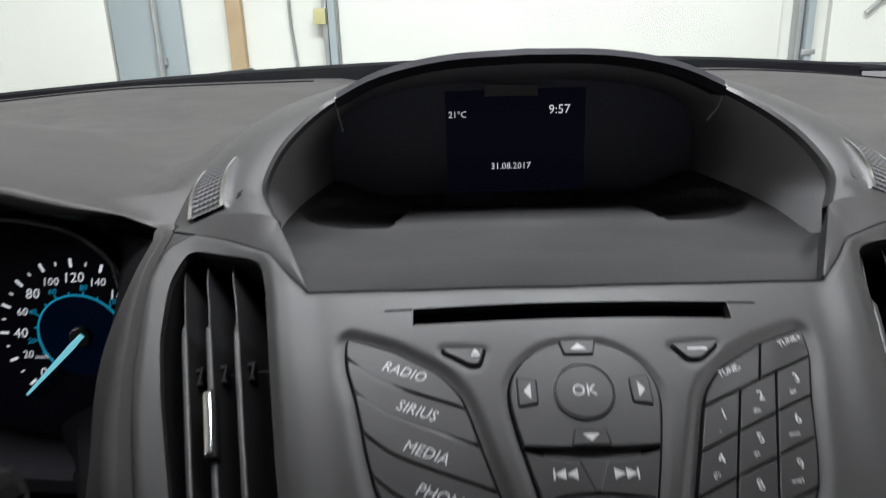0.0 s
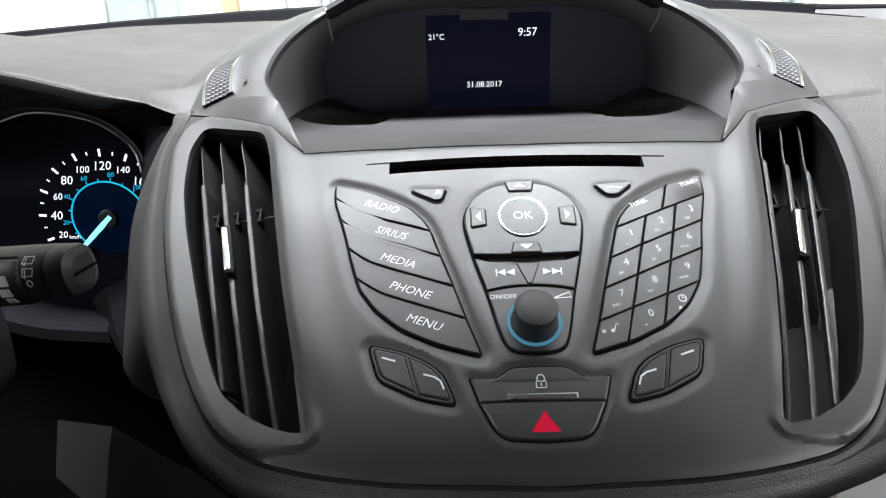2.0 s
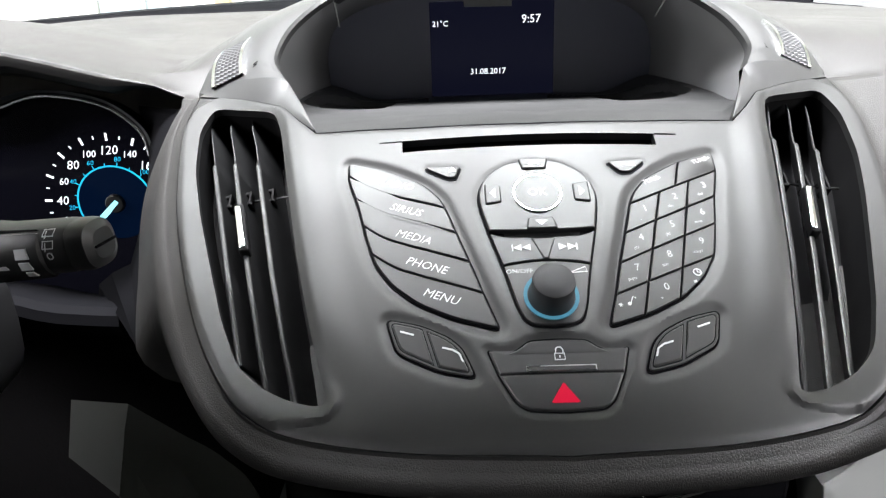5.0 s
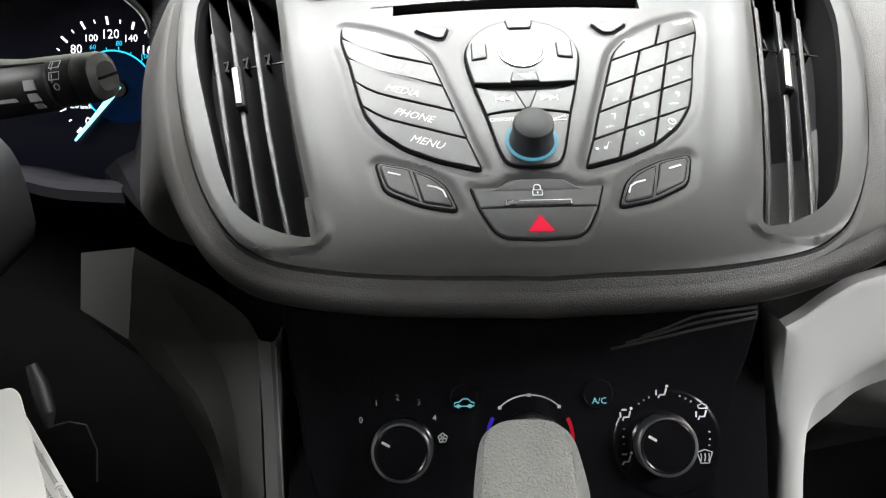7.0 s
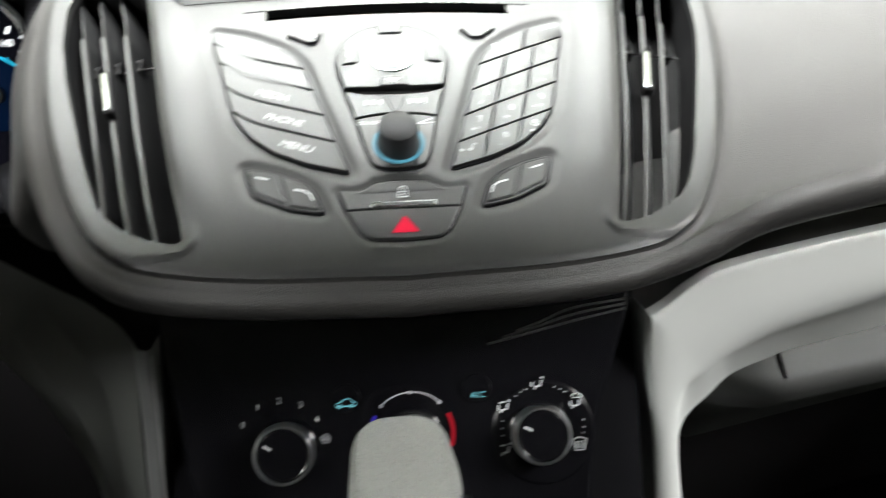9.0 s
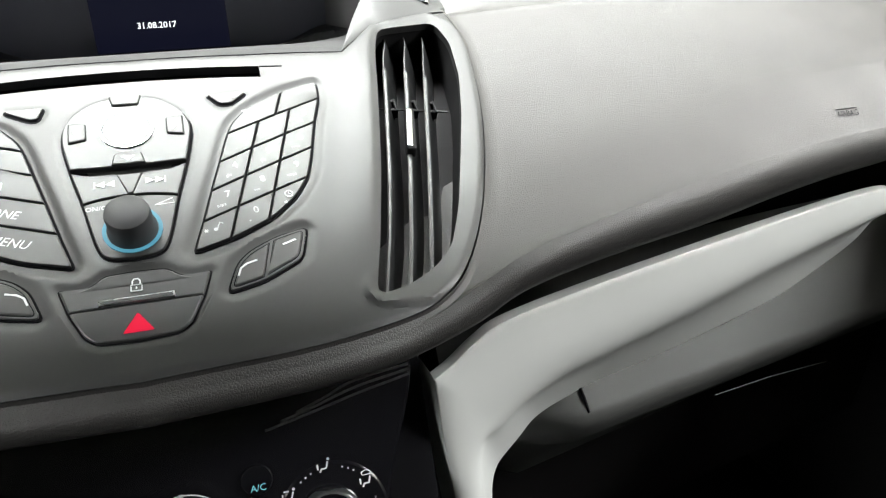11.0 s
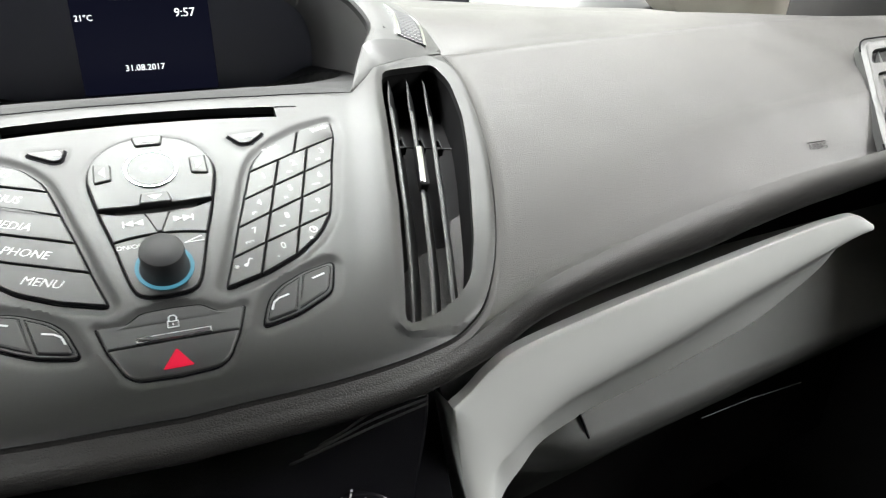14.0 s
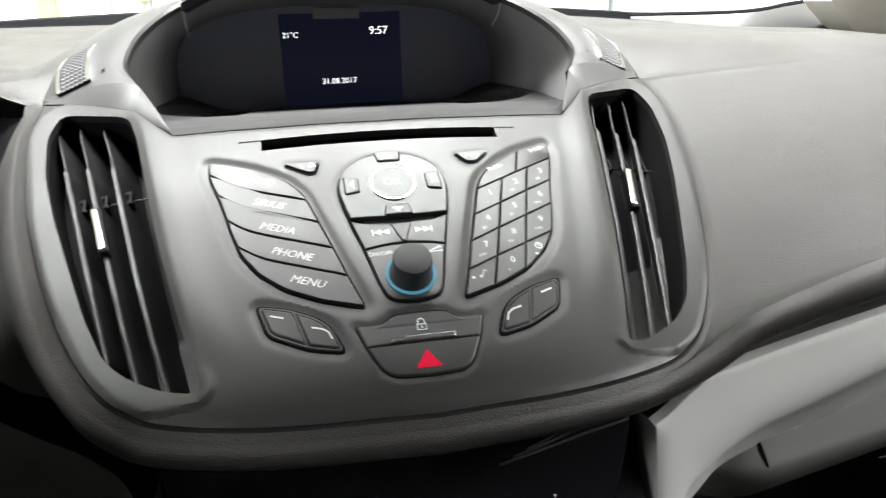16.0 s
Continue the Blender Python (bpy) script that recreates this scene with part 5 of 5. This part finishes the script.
def stalk_body(stops, seg=22):
    rows = []
    for f, ra, rb in stops:
        c = S0 + (S1 - S0) * f
        rows.append([c + e1 * ra * math.copysign(abs(math.cos(a)) ** 0.75, math.cos(a)) + e2 * rb * math.copysign(abs(math.sin(a)) ** 0.75, math.sin(a)) for a in np.linspace(0, 2 * math.pi, seg, endpoint=False)])
    return rows


vs = skin(bm, stalk_body([(0, 0.018, 0.016), (0.35, 0.016, 0.014), (0.62, 0.0125, 0.012), (0.72, 0.0108, 0.011), (0.94, 0.0105, 0.0105), (0.958, 0.0098, 0.0098)]), True)
bm.faces.new(vs[-1])
part("lever", bm, SWITCH, stalk)
bm = bmesh.new()
vs = skin(bm, stalk_body([(0.958, 0.0085, 0.0085), (0.963, 0.0102, 0.0102), (1.0, 0.0102, 0.0102), (1.02, 0.0094, 0.0094), (1.035, 0.006, 0.006)]), True)
bm.faces.new(vs[-1])
cap = part("end_cap", bm, SWITCH, stalk)
bm = bmesh.new()
c = S0 + (S1 - S0) * 1.03 - e2 * 0.0
tube(bm, [c + e2 * 0.006 + ax * 0.0012, c - e2 * 0.006 + ax * 0.0012], 0.0006, 6)
part("groove", bm, GAP, cap)


def on_stalk(u, v, h=0.0):
    c = S0 + (S1 - S0) * 0.912
    view = np.array((0.25, -0.85, 0.45))
    view -= ax * (view @ ax)
    view /= np.linalg.norm(view)
    up = np.cross(view, ax)
    up = up if up[2] > 0 else -up
    r = 0.0112
    a = v / 1000 / r
    return c + ax * u / 1000 + (view * math.cos(a) + up * math.sin(a)) * (r + h / 1000)


bm = bmesh.new()
for dv in (3.2, -1.6):
    stroke([(-2.6, dv - 1.5), (2.2, dv - 1.5), (2.6, dv + 1.4), (-2.2, dv + 1.4), (-2.6, dv - 1.5)], 0.45, 0.3, on_stalk, bm)
    stroke([(-1.4, dv - 2.4), (-1.1, dv + 0.8)], 0.45, 0.3, on_stalk, bm)
ring((0.2, -6.0), 1.0, 1.45, 0.2, 0.4, on_stalk, 18, bm)
part("symbols", bm, LEGEND, stalk, "pale wiper symbols")


def on_collar(u, v, h=0.0):
    """The thick root of the stalk: u along it from the symbols, v degrees round it from the side that faces the seats."""
    f = 0.84 + u / 1000 / np.linalg.norm(S1 - S0)
    c = S0 + (S1 - S0) * f
    view = np.array((0.25, -0.85, 0.45))
    view -= ax * (view @ ax)
    view /= np.linalg.norm(view)
    up = np.cross(view, ax)
    up = up if up[2] > 0 else -up
    r = float(np.interp(f, [0, 0.35, 0.62, 0.72], [0.0172, 0.0158, 0.0128, 0.0112]))
    a = radians(v)
    return c + ax * u / 1000 + (view * math.cos(a) + up * math.sin(a)) * (r + h / 1000)


bm = bmesh.new()
for a0, a1, h in ((-95, 22, 1.6),):
    rows = []
    for du, dh in ((-46, h), (1.5, h), (2.5, h - 0.5), (2.8, -0.6)):
        rows.append([on_collar(du, a0 + (a1 - a0) * k / 16, dh if 0 < k < 16 else -0.8) for k in range(17)])
    skin(bm, rows)
collar = part("rotary_collar", bm, SWITCH, stalk, "dark turning collar with white marks")
bm = bmesh.new()
for u0, u1, v0, v1 in ((-2.4, 0.7, -30, -12), (-2.3, 0.5, -51, -36), (-2.1, 0.2, -68, -57), (-10, -5.0, -48, -41)):
    plate([(u0, v0), (u1, v0), (u1 - 0.3, v1), (u0 + 0.2, v1)], 1.2, 2.35, 0.1, on_collar, bm)
part("collar_mark", bm, LEGEND, collar, "pale blocks of the interval scale")
part("collar_gap", plate([(-46, 22), (3.2, 22), (3.2, 26), (-46, 38)], -0.3, 0.2, 0.05, on_collar), GAP, stalk)

# ======== climate panel ========
clim = thing("climate_panel", "glossy black climate control panel with three round knobs", "control panel")
part("recess", plate([(-124, 64), (130, 64), (129.5, 4), (128.5, -74), (127, -130), (-132, -130), (-128, -74), (-123.5, 4)], -26, -14, 0.5, on_clim), GAP, clim, "recess round the panel, its shade put in as black")
CL_R = [(124, 62), (122, 46), (117.4, 30), (108.5, 7), (101.3, -16), (96.5, -50), (94, -90), (93, -130)]
CL_L = [(-106, -130), (-106, -90), (-108, -50), (-114.3, -22.6), (-118, 6.6), (-123, 27), (-125, 46), (-126, 62)]
CL_O = [tuple(p) for p in curve(CL_R, 28)] + [tuple(p) for p in curve(CL_L, 28)]
part("panel_plate", plate(CL_O, -14, 0, 2.2, on_clim), GLOSS, clim)


def climate_knob(c, r, pointer, label):
    k = part("climate_knob", turned(c, [(r + 1.5, 0), (r + 1.2, 1), (r - 0.8, 2.5), (r - 1.0, 9), (r - 2.2, 9.6), (r - 3.0, 9.2), (0.5, 9.3)], on_clim, 48), GLOSS, clim, "black round knob")
    part("knob_ring", turned(c, [(r + 0.6, 3.0), (r + 0.3, 7.6), (r + 0.1, 9.0), (r - 0.5, 9.9), (r - 1.2, 10.0), (r - 1.6, 9.3), (r - 1.7, 4.0)], on_clim, 48), RING, k, "chrome knob ring")
    a = radians(pointer)
    part("pointer", stroke([(c[0] + math.cos(a) * r * 0.42, c[1] + math.sin(a) * r * 0.42), (c[0] + math.cos(a) * r * 0.72, c[1] + math.sin(a) * r * 0.72)], 1.3, 9.4, on_clim), LEGEND, k)


KL, KM, KR = (-63.6, -17.2), (2.5, -15.5), (70.2, -17.0)
climate_knob(KL, 15.2, 150, "fan")
climate_knob(KM, 15.2, 90, "temp")
climate_knob(KR, 15.2, 150, "mode")
part("dial_surround", turned((72.5, -17), [(28.0, -0.2), (27.0, 0.7), (26.0, 1.0), (24.5, 1.0), (20, 1.0), (0.5, 1.0)], on_clim, 56), GLOSS, clim)
for s, u, v in (("0", -84.8, -2.3), ("1", -76.6, 6.3), ("2", -65.6, 9.0), ("3", -54.5, 6.2), ("4", -46.5, -1.9)):
    part("figure", lettering(s, 4.6, (u, v), 0, 0.15, on_clim), LEGEND, clim, "pale printed figure")
bm = bmesh.new()
for k in range(5):
    a = radians(90 + 72 * k)
    ring((-42.6 + 1.5 * math.cos(a), -12.2 + 1.5 * math.sin(a)), 0.75, 1.15, 0.05, 0.2, on_clim, 12, bm)
part("fan_mark", bm, LEGEND, clim)
for c in ((-31.0, 8.0), (38.0, 9.0)):
    part("round_button", turned(c, [(7.6, 0), (7.6, 1.4), (7.0, 2.0), (0.5, 2.0)], on_clim, 32), GLOSS, clim, "glossy black round button")
bm = bmesh.new()
stroke([(-36, 4.2), (-36, 6), (-33.4, 6.4), (-32, 7.9), (-29, 7.9), (-27.6, 6.3), (-26, 5.9), (-26, 4.2), (-36, 4.2)], 0.5, 2.05, on_clim, bm)
ring((-34, 4.2), 0.6, 1.1, 2.05, 2.2, on_clim, 12, bm)
ring((-28.2, 4.2), 0.6, 1.1, 2.05, 2.2, on_clim, 12, bm)
part("car_mark", bm, ICON_CYAN, clim, "lit cyan car symbol")
part("figure", lettering("A/C", 4.6, (38.2, 5.3), 0, 2.1, on_clim), ICON_CYAN, clim, "lit letters")
part("temperature_arc", ring((2.5, -13.2), 21.8, 22.5, 0.05, 0.2, on_clim, 30, start=46, end=134), LEGEND, clim, "pale temperature scale")
bm = bmesh.new()
for q in (46, 90, 134):
    a = radians(q)
    spot([(2.5 + 22 * math.cos(a) + x, -13.2 + 22 * math.sin(a) + y) for x, y in ((-0.9, -0.9), (0.9, -0.9), (0.9, 0.9), (-0.9, 0.9))], 0.2, on_clim, bm)
part("scale_marks", bm, LEGEND, clim)
part("cold_mark", ring((2.5, -13.2), 20.8, 22.8, 0.05, 0.25, on_clim, 12, start=150, end=205), BLUE_DOT, clim, "blue cold mark")
part("hot_mark", ring((2.5, -13.2), 20.8, 22.8, 0.05, 0.25, on_clim, 12, start=-20, end=27), RED_DOT, clim, "red hot mark")


def airflow_mark(u, v, face, feet, screen):
    bm = bmesh.new()
    stroke([(u + 2, v + 2), (u + 1.0, v - 1.2), (u - 1.4, v - 1.2), (u - 2.2, v - 2.8)], 0.9, 1.1, on_clim, bm)
    ring((u + 2.4, v + 3.2), 0.1, 0.75, 1.05, 1.2, on_clim, 12, bm)
    if face:
        stroke([(u - 2.6, v + 2.6), (u, v + 2.6)], 0.8, 1.1, on_clim, bm)
    if feet:
        stroke([(u - 3.2, v + 1.4), (u - 3.2, v - 1.4)], 0.9, 1.1, on_clim, bm)
    if screen:
        stroke([(u - 2.4, v + 4.4), (u + 0, v + 5.4), (u + 2.4, v + 4.4), (u + 1.8, v + 3.0), (u - 1.8, v + 3.0), (u - 2.4, v + 4.4)], 0.5, 1.1, on_clim, bm)
    part("airflow_mark", bm, LEGEND, clim, "pale airflow symbol")


airflow_mark(70.7, 8.8, False, True, False)
airflow_mark(52.1, -2.2, True, True, False)
airflow_mark(90.7, -2.7, False, True, True)
airflow_mark(51.4, -24.8, True, False, False)
bm = bmesh.new()
stroke([(87.2, -22), (91.1, -20.6), (95, -22), (93.2, -27.5), (89, -27.5), (87.2, -22)], 0.6, 1.1, on_clim, bm)
for k in (-2, 0, 2):
    stroke([(91.1 + k, -22.6), (91.4 + k, -24.4), (90.9 + k, -26.6)], 0.6, 1.1, on_clim, bm)
part("defrost_mark", bm, LEGEND, clim, "pale defrost symbol")
bm = bmesh.new()
for q in (62, 70, 112, 120, 128, 54, 168, 178, 188, -4, -12, 6):
    a = radians(q)
    ring((72 + 22 * math.cos(a), -14 + 22 * math.sin(a)), 0.05, 0.5, 1.05, 1.2, on_clim, 8, bm)
part("dots", bm, LEGEND, clim)
bm = bmesh.new()
for k in range(3):
    stroke([tuple(q) for q in curve([(45 + 8 * k, 31.5 + 3.0 * k), (66 + 4 * k, 35.5 + 3.0 * k), (92, 41 + 3.4 * k), (121, 46 + 2.6 * k)], 20)], 1.2, 0.2, on_clim, bm, thick=0.7)
part("ribs", bm, SWITCH, clim, "three curved raised ribs")

# ======== gear lever ========
lever = thing("gear_lever", "leather gear lever knob with chrome sides", "gear lever")


def knob_rows(stops, expo):
    rows = []
    for cx, cy, cz, rx, ry in stops:
        rows.append([(cx + rx * math.copysign(abs(math.cos(a)) ** expo, math.cos(a)), cy + ry * math.copysign(abs(math.sin(a)) ** expo, math.sin(a)) * 0.88, cz + ry * math.copysign(abs(math.sin(a)) ** expo, math.sin(a)) * 0.47) for a in np.linspace(0, 2 * math.pi, 40, endpoint=False)])
    return rows


bm = bmesh.new()
vs = skin(bm, knob_rows([(-0.001, 0.105, 0.74, 0.022, 0.018), (-0.0015, 0.102, 0.79, 0.025, 0.022), (-0.0015, 0.108, 0.83, 0.028, 0.028), (-0.0020, 0.116, 0.865, 0.0275, 0.031), (-0.0025, 0.124, 0.886, 0.0258, 0.030), (-0.0035, 0.129, 0.900, 0.0230, 0.026), (-0.0038, 0.131, 0.9065, 0.0195, 0.020), (-0.0038, 0.132, 0.909, 0.011, 0.010)], 0.62), True)
bm.faces.new(vs[-1])
part("knob", bm, SHIFT_LEATHER, lever)
for sx in (-1, 1):
    bm = bmesh.new()
    rows = []
    for z, yy in ((0.890, 0.122), (0.880, 0.1175), (0.87, 0.114), (0.86, 0.111), (0.845, 0.108), (0.83, 0.105), (0.79, 0.10), (0.75, 0.10)):
        x = -0.002 + sx * np.interp(z, [0.75, 0.83, 0.865, 0.89, 0.905], [0.0262, 0.0292, 0.0290, 0.0262, 0.0235])
        w = 0.009 * (1 - smoothstep(0.85, 0.888, z)) + 0.0008
        e = sx * (0.0062 - 0.0040 * smoothstep(0.86, 0.885, z))
        rows.append([(x - sx * 0.003, yy - w * 1.5, z), (x + e, yy - w, z), (x + e, yy + w, z), (x - sx * 0.003, yy + w * 1.5, z)])
    skin(bm, rows)
    part("side_strip", bm, CHROME, lever, "bright chrome side strip")
bm = bmesh.new()
box(bm, (-0.12, -0.25, 0.62), (0.12, 0.17, 0.775), 0.02)
whole("centre_console", bm, GLOSS, "black centre console between the footwells", "console")

# ======== lower trims ========


def trim_y(x):
    return 0.165 + 0.27 * abs(x)


OUTER = [(0.170, 0.60), (0.156, 0.74), (0.1435, 0.835), (0.1370, 0.88), (0.1320, 0.9300), (0.1430, 0.9350), (0.1580, 0.9440), (0.1780, 0.9503), (0.24, 0.9535), (0.34, 0.9550), (0.44, 0.9555), (0.50, 0.9545), (0.541, 0.9505), (0.572, 0.936)]
INNER = [(0.190, 0.60), (0.178, 0.74), (0.1625, 0.835), (0.1617, 0.872), (0.176, 0.881), (0.1906, 0.890), (0.2167, 0.8975), (0.2542, 0.9010), (0.30, 0.9045), (0.3411, 0.9080), (0.4045, 0.9150), (0.4772, 0.9215), (0.53, 0.926), (0.566, 0.930)]
UNDER = [(0.200, 0.60), (0.190, 0.74), (0.1845, 0.785), (0.1875, 0.8130), (0.2050, 0.8285), (0.2240, 0.8420), (0.2660, 0.8480), (0.2960, 0.8490), (0.345, 0.8490), (0.388, 0.8510), (0.4630, 0.8560), (0.52, 0.868), (0.57, 0.882), (0.60, 0.900)]


def blade(sgn, material, name, label, category):
    """The band that rises beside the console and sweeps outwards under the pad, its lower edge rolled under."""
    t = thing(name, label, category)
    top = [np.array(p) for p in curve(OUTER[:5], 24) + curve(OUTER[4:], 54)[1:]]
    low = [np.array(p) for p in curve(INNER, 78)]
    under = [np.array(p) for p in curve(UNDER, 78)]
    bm = bmesh.new()
    rows = []
    for f, out in ((0.0, -0.05), (0.0, -0.007), (0, -0.0012), (0.006, 0.0004), (0.025, 0.0012), (0.10, 0.0022), (0.25, 0.0032), (0.45, 0.0038), (0.62, 0.0034), (0.78, 0.0022), (0.90, 0.0), (0.97, -0.0022)):
        row = []
        for a, b in zip(top, low):
            q = a + (b - a) * f
            row.append((sgn * q[0], trim_y(q[0]) - out - 0.015 * max(0, 0.93 - a[1]), q[1]))
        rows.append(row)
    for g, back in ((0.05, 0.0050), (0.14, 0.0105), (0.30, 0.0185), (0.6, 0.030), (1.0, 0.043), (1.02, 0.07)):
        row = []
        for a, b, c in zip(top, low, under):
            q = b + (c - b) * g
            row.append((sgn * q[0], trim_y(q[0]) + back - 0.015 * max(0, 0.93 - a[1]), q[1]))
        rows.append(row)
    rows[0] = [p if q[2] < 0.925 else q for p, q in zip(rows[0], rows[1])]
    skin(bm, rows)
    part("band", bm, material, t)
    return t


blade(1, SILVER, "dash_trim", "silver grey trim sweeping along under the dashboard", "trim")
# driver's side: facetted grey knee panel
knee = thing("knee_panel", "dark grey facetted knee panel beside the console", "panel")
bm = bmesh.new()
edge_up = [(-0.1942, 0.212, 0.9782), (-0.171, 0.209, 0.9632), (-0.1525, 0.207, 0.9509), (-0.1375, 0.204, 0.9305), (-0.1397, 0.197, 0.8847), (-0.1435, 0.190, 0.8273), (-0.150, 0.176, 0.70), (-0.153, 0.17, 0.62)]
fold = [(-0.1990, 0.2125, 0.963), (-0.183, 0.2125, 0.9535), (-0.1702, 0.2130, 0.9262), (-0.1602, 0.2105, 0.9000), (-0.1576, 0.2035, 0.8574), (-0.1600, 0.197, 0.80), (-0.163, 0.188, 0.70), (-0.165, 0.18, 0.62)]
ridge = [(-0.2035, 0.2130, 0.945), (-0.1950, 0.2085, 0.940), (-0.1850, 0.2070, 0.9120), (-0.1730, 0.2060, 0.8850), (-0.1670, 0.202, 0.8450), (-0.1680, 0.197, 0.79), (-0.170, 0.19, 0.70), (-0.171, 0.184, 0.62)]
edge_low = [(-0.2097, 0.2140, 0.9238), (-0.2030, 0.2140, 0.910), (-0.1953, 0.2140, 0.8962), (-0.1843, 0.2120, 0.8667), (-0.1751, 0.208, 0.8373), (-0.1725, 0.203, 0.78), (-0.175, 0.197, 0.70), (-0.176, 0.19, 0.62)]
lines = [curve(o, 40) for o in (edge_up, fold, ridge, edge_low)]
skin(bm, [[p + np.array((-0.002, 0.03, -0.045)) for p in lines[0]], *lines, [p + np.array((0, 0.05, -0.005)) for p in lines[3]]])
part("facet_panel", bm, LOWER, knee)
bm = bmesh.new()
apex, side_top, side_mid, side_low, foot = (-0.1942, 0.212, 0.9782), (-0.2408, 0.245, 0.9615), (-0.2458, 0.245, 0.9413), (-0.2496, 0.245, 0.9261), (-0.2097, 0.214, 0.9238)
pv = [bm.verts.new(p) for p in (apex, side_top, side_mid, side_low, foot)]
deep_v = [bm.verts.new((p[0], p[1] + 0.03, p[2] - 0.04)) for p in (apex, side_top, side_mid, side_low, foot)]
for f in ((0, 1, 2), (0, 2, 3, 4)):
    bm.faces.new([pv[k] for k in f])
for a, b in ((1, 2), (2, 3), (3, 4)):
    bm.faces.new((pv[a], pv[b], deep_v[b], deep_v[a]))
part("side_facet", bm, LOWER, knee, smooth=False)
bm = bmesh.new()
strip = [(-0.1372, 0.203, 0.9300), (-0.1392, 0.1975, 0.8847), (-0.1430, 0.190, 0.8273), (-0.148, 0.178, 0.72)]
strip2 = [(-0.1257, 0.197, 0.9317), (-0.1276, 0.192, 0.8954), (-0.1295, 0.182, 0.8366), (-0.134, 0.168, 0.72)]
a, b = curve(strip, 20), curve(strip2, 20)
skin(bm, [[p + np.array((-0.0004, 0.004, 0)) for p in a], [p + (q - p) * 0.08 + np.array((0, -0.001, 0)) for p, q in zip(a, b)], [p + (q - p) * 0.35 + np.array((0, -0.0028, 0)) for p, q in zip(a, b)], [p + (q - p) * 0.8 + np.array((0, -0.0030, 0)) for p, q in zip(a, b)], [p + (q - p) * 0.96 + np.array((0, -0.0016, 0)) for p, q in zip(a, b)], [q for q in b], [q + np.array((0.001, 0.03, 0)) for q in b]])
part("edge_strip", bm, STRIP, knee, "grey upright edge strip")
bm = bmesh.new()
tube(bm, [q + np.array((-0.0002, -0.0008, -0.004 if k == 0 else 0)) for k, q in enumerate(b)], 0.0006, 8)
part("bright_edge", bm, EDGE, knee, "narrow silver edge line")
bm = bmesh.new()
box(bm, (-0.80, 0.435, 0.60), (-0.20, 0.50, 0.93), 0.02)
part("shade_backing", bm, CARPET_SHADE, knee)

# glove box
glove = thing("glove_box", "dark grey glove box under the silver trim", "glove box")
bm = bmesh.new()
rows = []
for dy, dz in [tuple(q) for q in curve([(0.085, 0.012), (0.074, -0.012), (0.062, -0.036), (0.050, -0.056), (0.038, -0.076), (0.031, -0.090), (0.035, -0.104), (0.050, -0.122), (0.11, -0.17), (0.20, -0.30)], 48)]:
    rows.append([(x, trim_y(x) + dy + 0.05 * (1 - smoothstep(0.17, 0.262, x)), 0.923 - 0.07 * (x - 0.2) + dz) for x in np.linspace(0.165, 0.78, 34)])
skin(bm, rows)
part("lid", bm, LID, glove)
bm = bmesh.new()
tube(bm, [(0.2560, trim_y(0.2560) + 0.0460, 0.856), (0.2590, trim_y(0.2590) + 0.0370, 0.843), (0.2610, trim_y(0.2610) + 0.0325, 0.834)], 0.0010, 6)
part("lid_gap", bm, GAP, glove, "dark gap beside the lid")
bm = bmesh.new()
tube(bm, [(0.408, trim_y(0.408) + 0.045, 0.7816), (0.482, trim_y(0.482) + 0.045, 0.7719), (0.569, trim_y(0.569) + 0.045, 0.7560)], 0.0004, 6)
part("lid_edge", bm, SOFT_BLACK, glove)
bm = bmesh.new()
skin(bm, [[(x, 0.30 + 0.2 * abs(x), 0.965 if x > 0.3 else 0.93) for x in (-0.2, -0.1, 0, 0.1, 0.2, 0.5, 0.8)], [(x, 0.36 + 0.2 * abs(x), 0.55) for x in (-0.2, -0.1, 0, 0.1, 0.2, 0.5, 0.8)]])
part("shade_backing", bm, CARPET_SHADE, glove)

# ======== paper tags on the key ========
tags = thing("key_tag", "white paper key tag with printed French text", "paper tag")
TAG_O, TAG_X, TAG_Y = np.array((-0.257, 0.146, 0.902)), np.array((0.96, 0.25, 0.1)), np.array((-0.05, 0.25, 0.96))


def on_tag(u, v, h=0.0):
    return TAG_O + TAG_X * u / 1000 + TAG_Y * v / 1000 + np.array((0.1, -0.93, 0.3)) * h / 1000


part("card", plate(rounded([(-26, -70), (30, -70), (23.5, 26), (21, 30), (-26, 33)], 4, 4), 0.8, 1.2, 0.15, on_tag), PAPER, tags)
slip = part("slip", plate([(-10, -90), (52, -80), (23.5, 14), (8, 20)], -1.4, -1.0, 0.1, on_tag), PAPER, tags)
bm = bmesh.new()
for s, u, v in (("simultanément (inutile de con", 31.5, -22), ("uillage toutes les porte", 27.6, -28), ("es à 5 chiffres", 24.5, -36)):
    lettering(s, 4.2, (u, v), -72, -0.9, on_tag, bm=bm)
part("printed_words", bm, INK, slip, "grey printed French words")
bm = bmesh.new()
tube(bm, [on_tag(-4, 27, 2), on_tag(0, 36, 3), on_tag(3, 45, -4), on_tag(6, 50, -14)], 0.0009, 6)
part("wire_loop", bm, RAIL, tags)
key = thing("car_key", "black key head hanging in the ignition", "key")
bm = bmesh.new()
tube(bm, [on_tag(22, 36, -16), on_tag(25, 26, -14), on_tag(27, 12, -12), on_tag(27, 4, -12)], [0.003, 0.0045, 0.0045, 0.002], 14)
part("head", bm, SOFT_BLACK, key)
bm = bmesh.new()
tube(bm, [on_tag(28, 4, -12), on_tag(36, 4, -13), on_tag(43, 0, -14), on_tag(46, -14, -14), on_tag(44, -30, -13)], 0.0005, 6)
part("ring", bm, SOFT_BLACK, key)
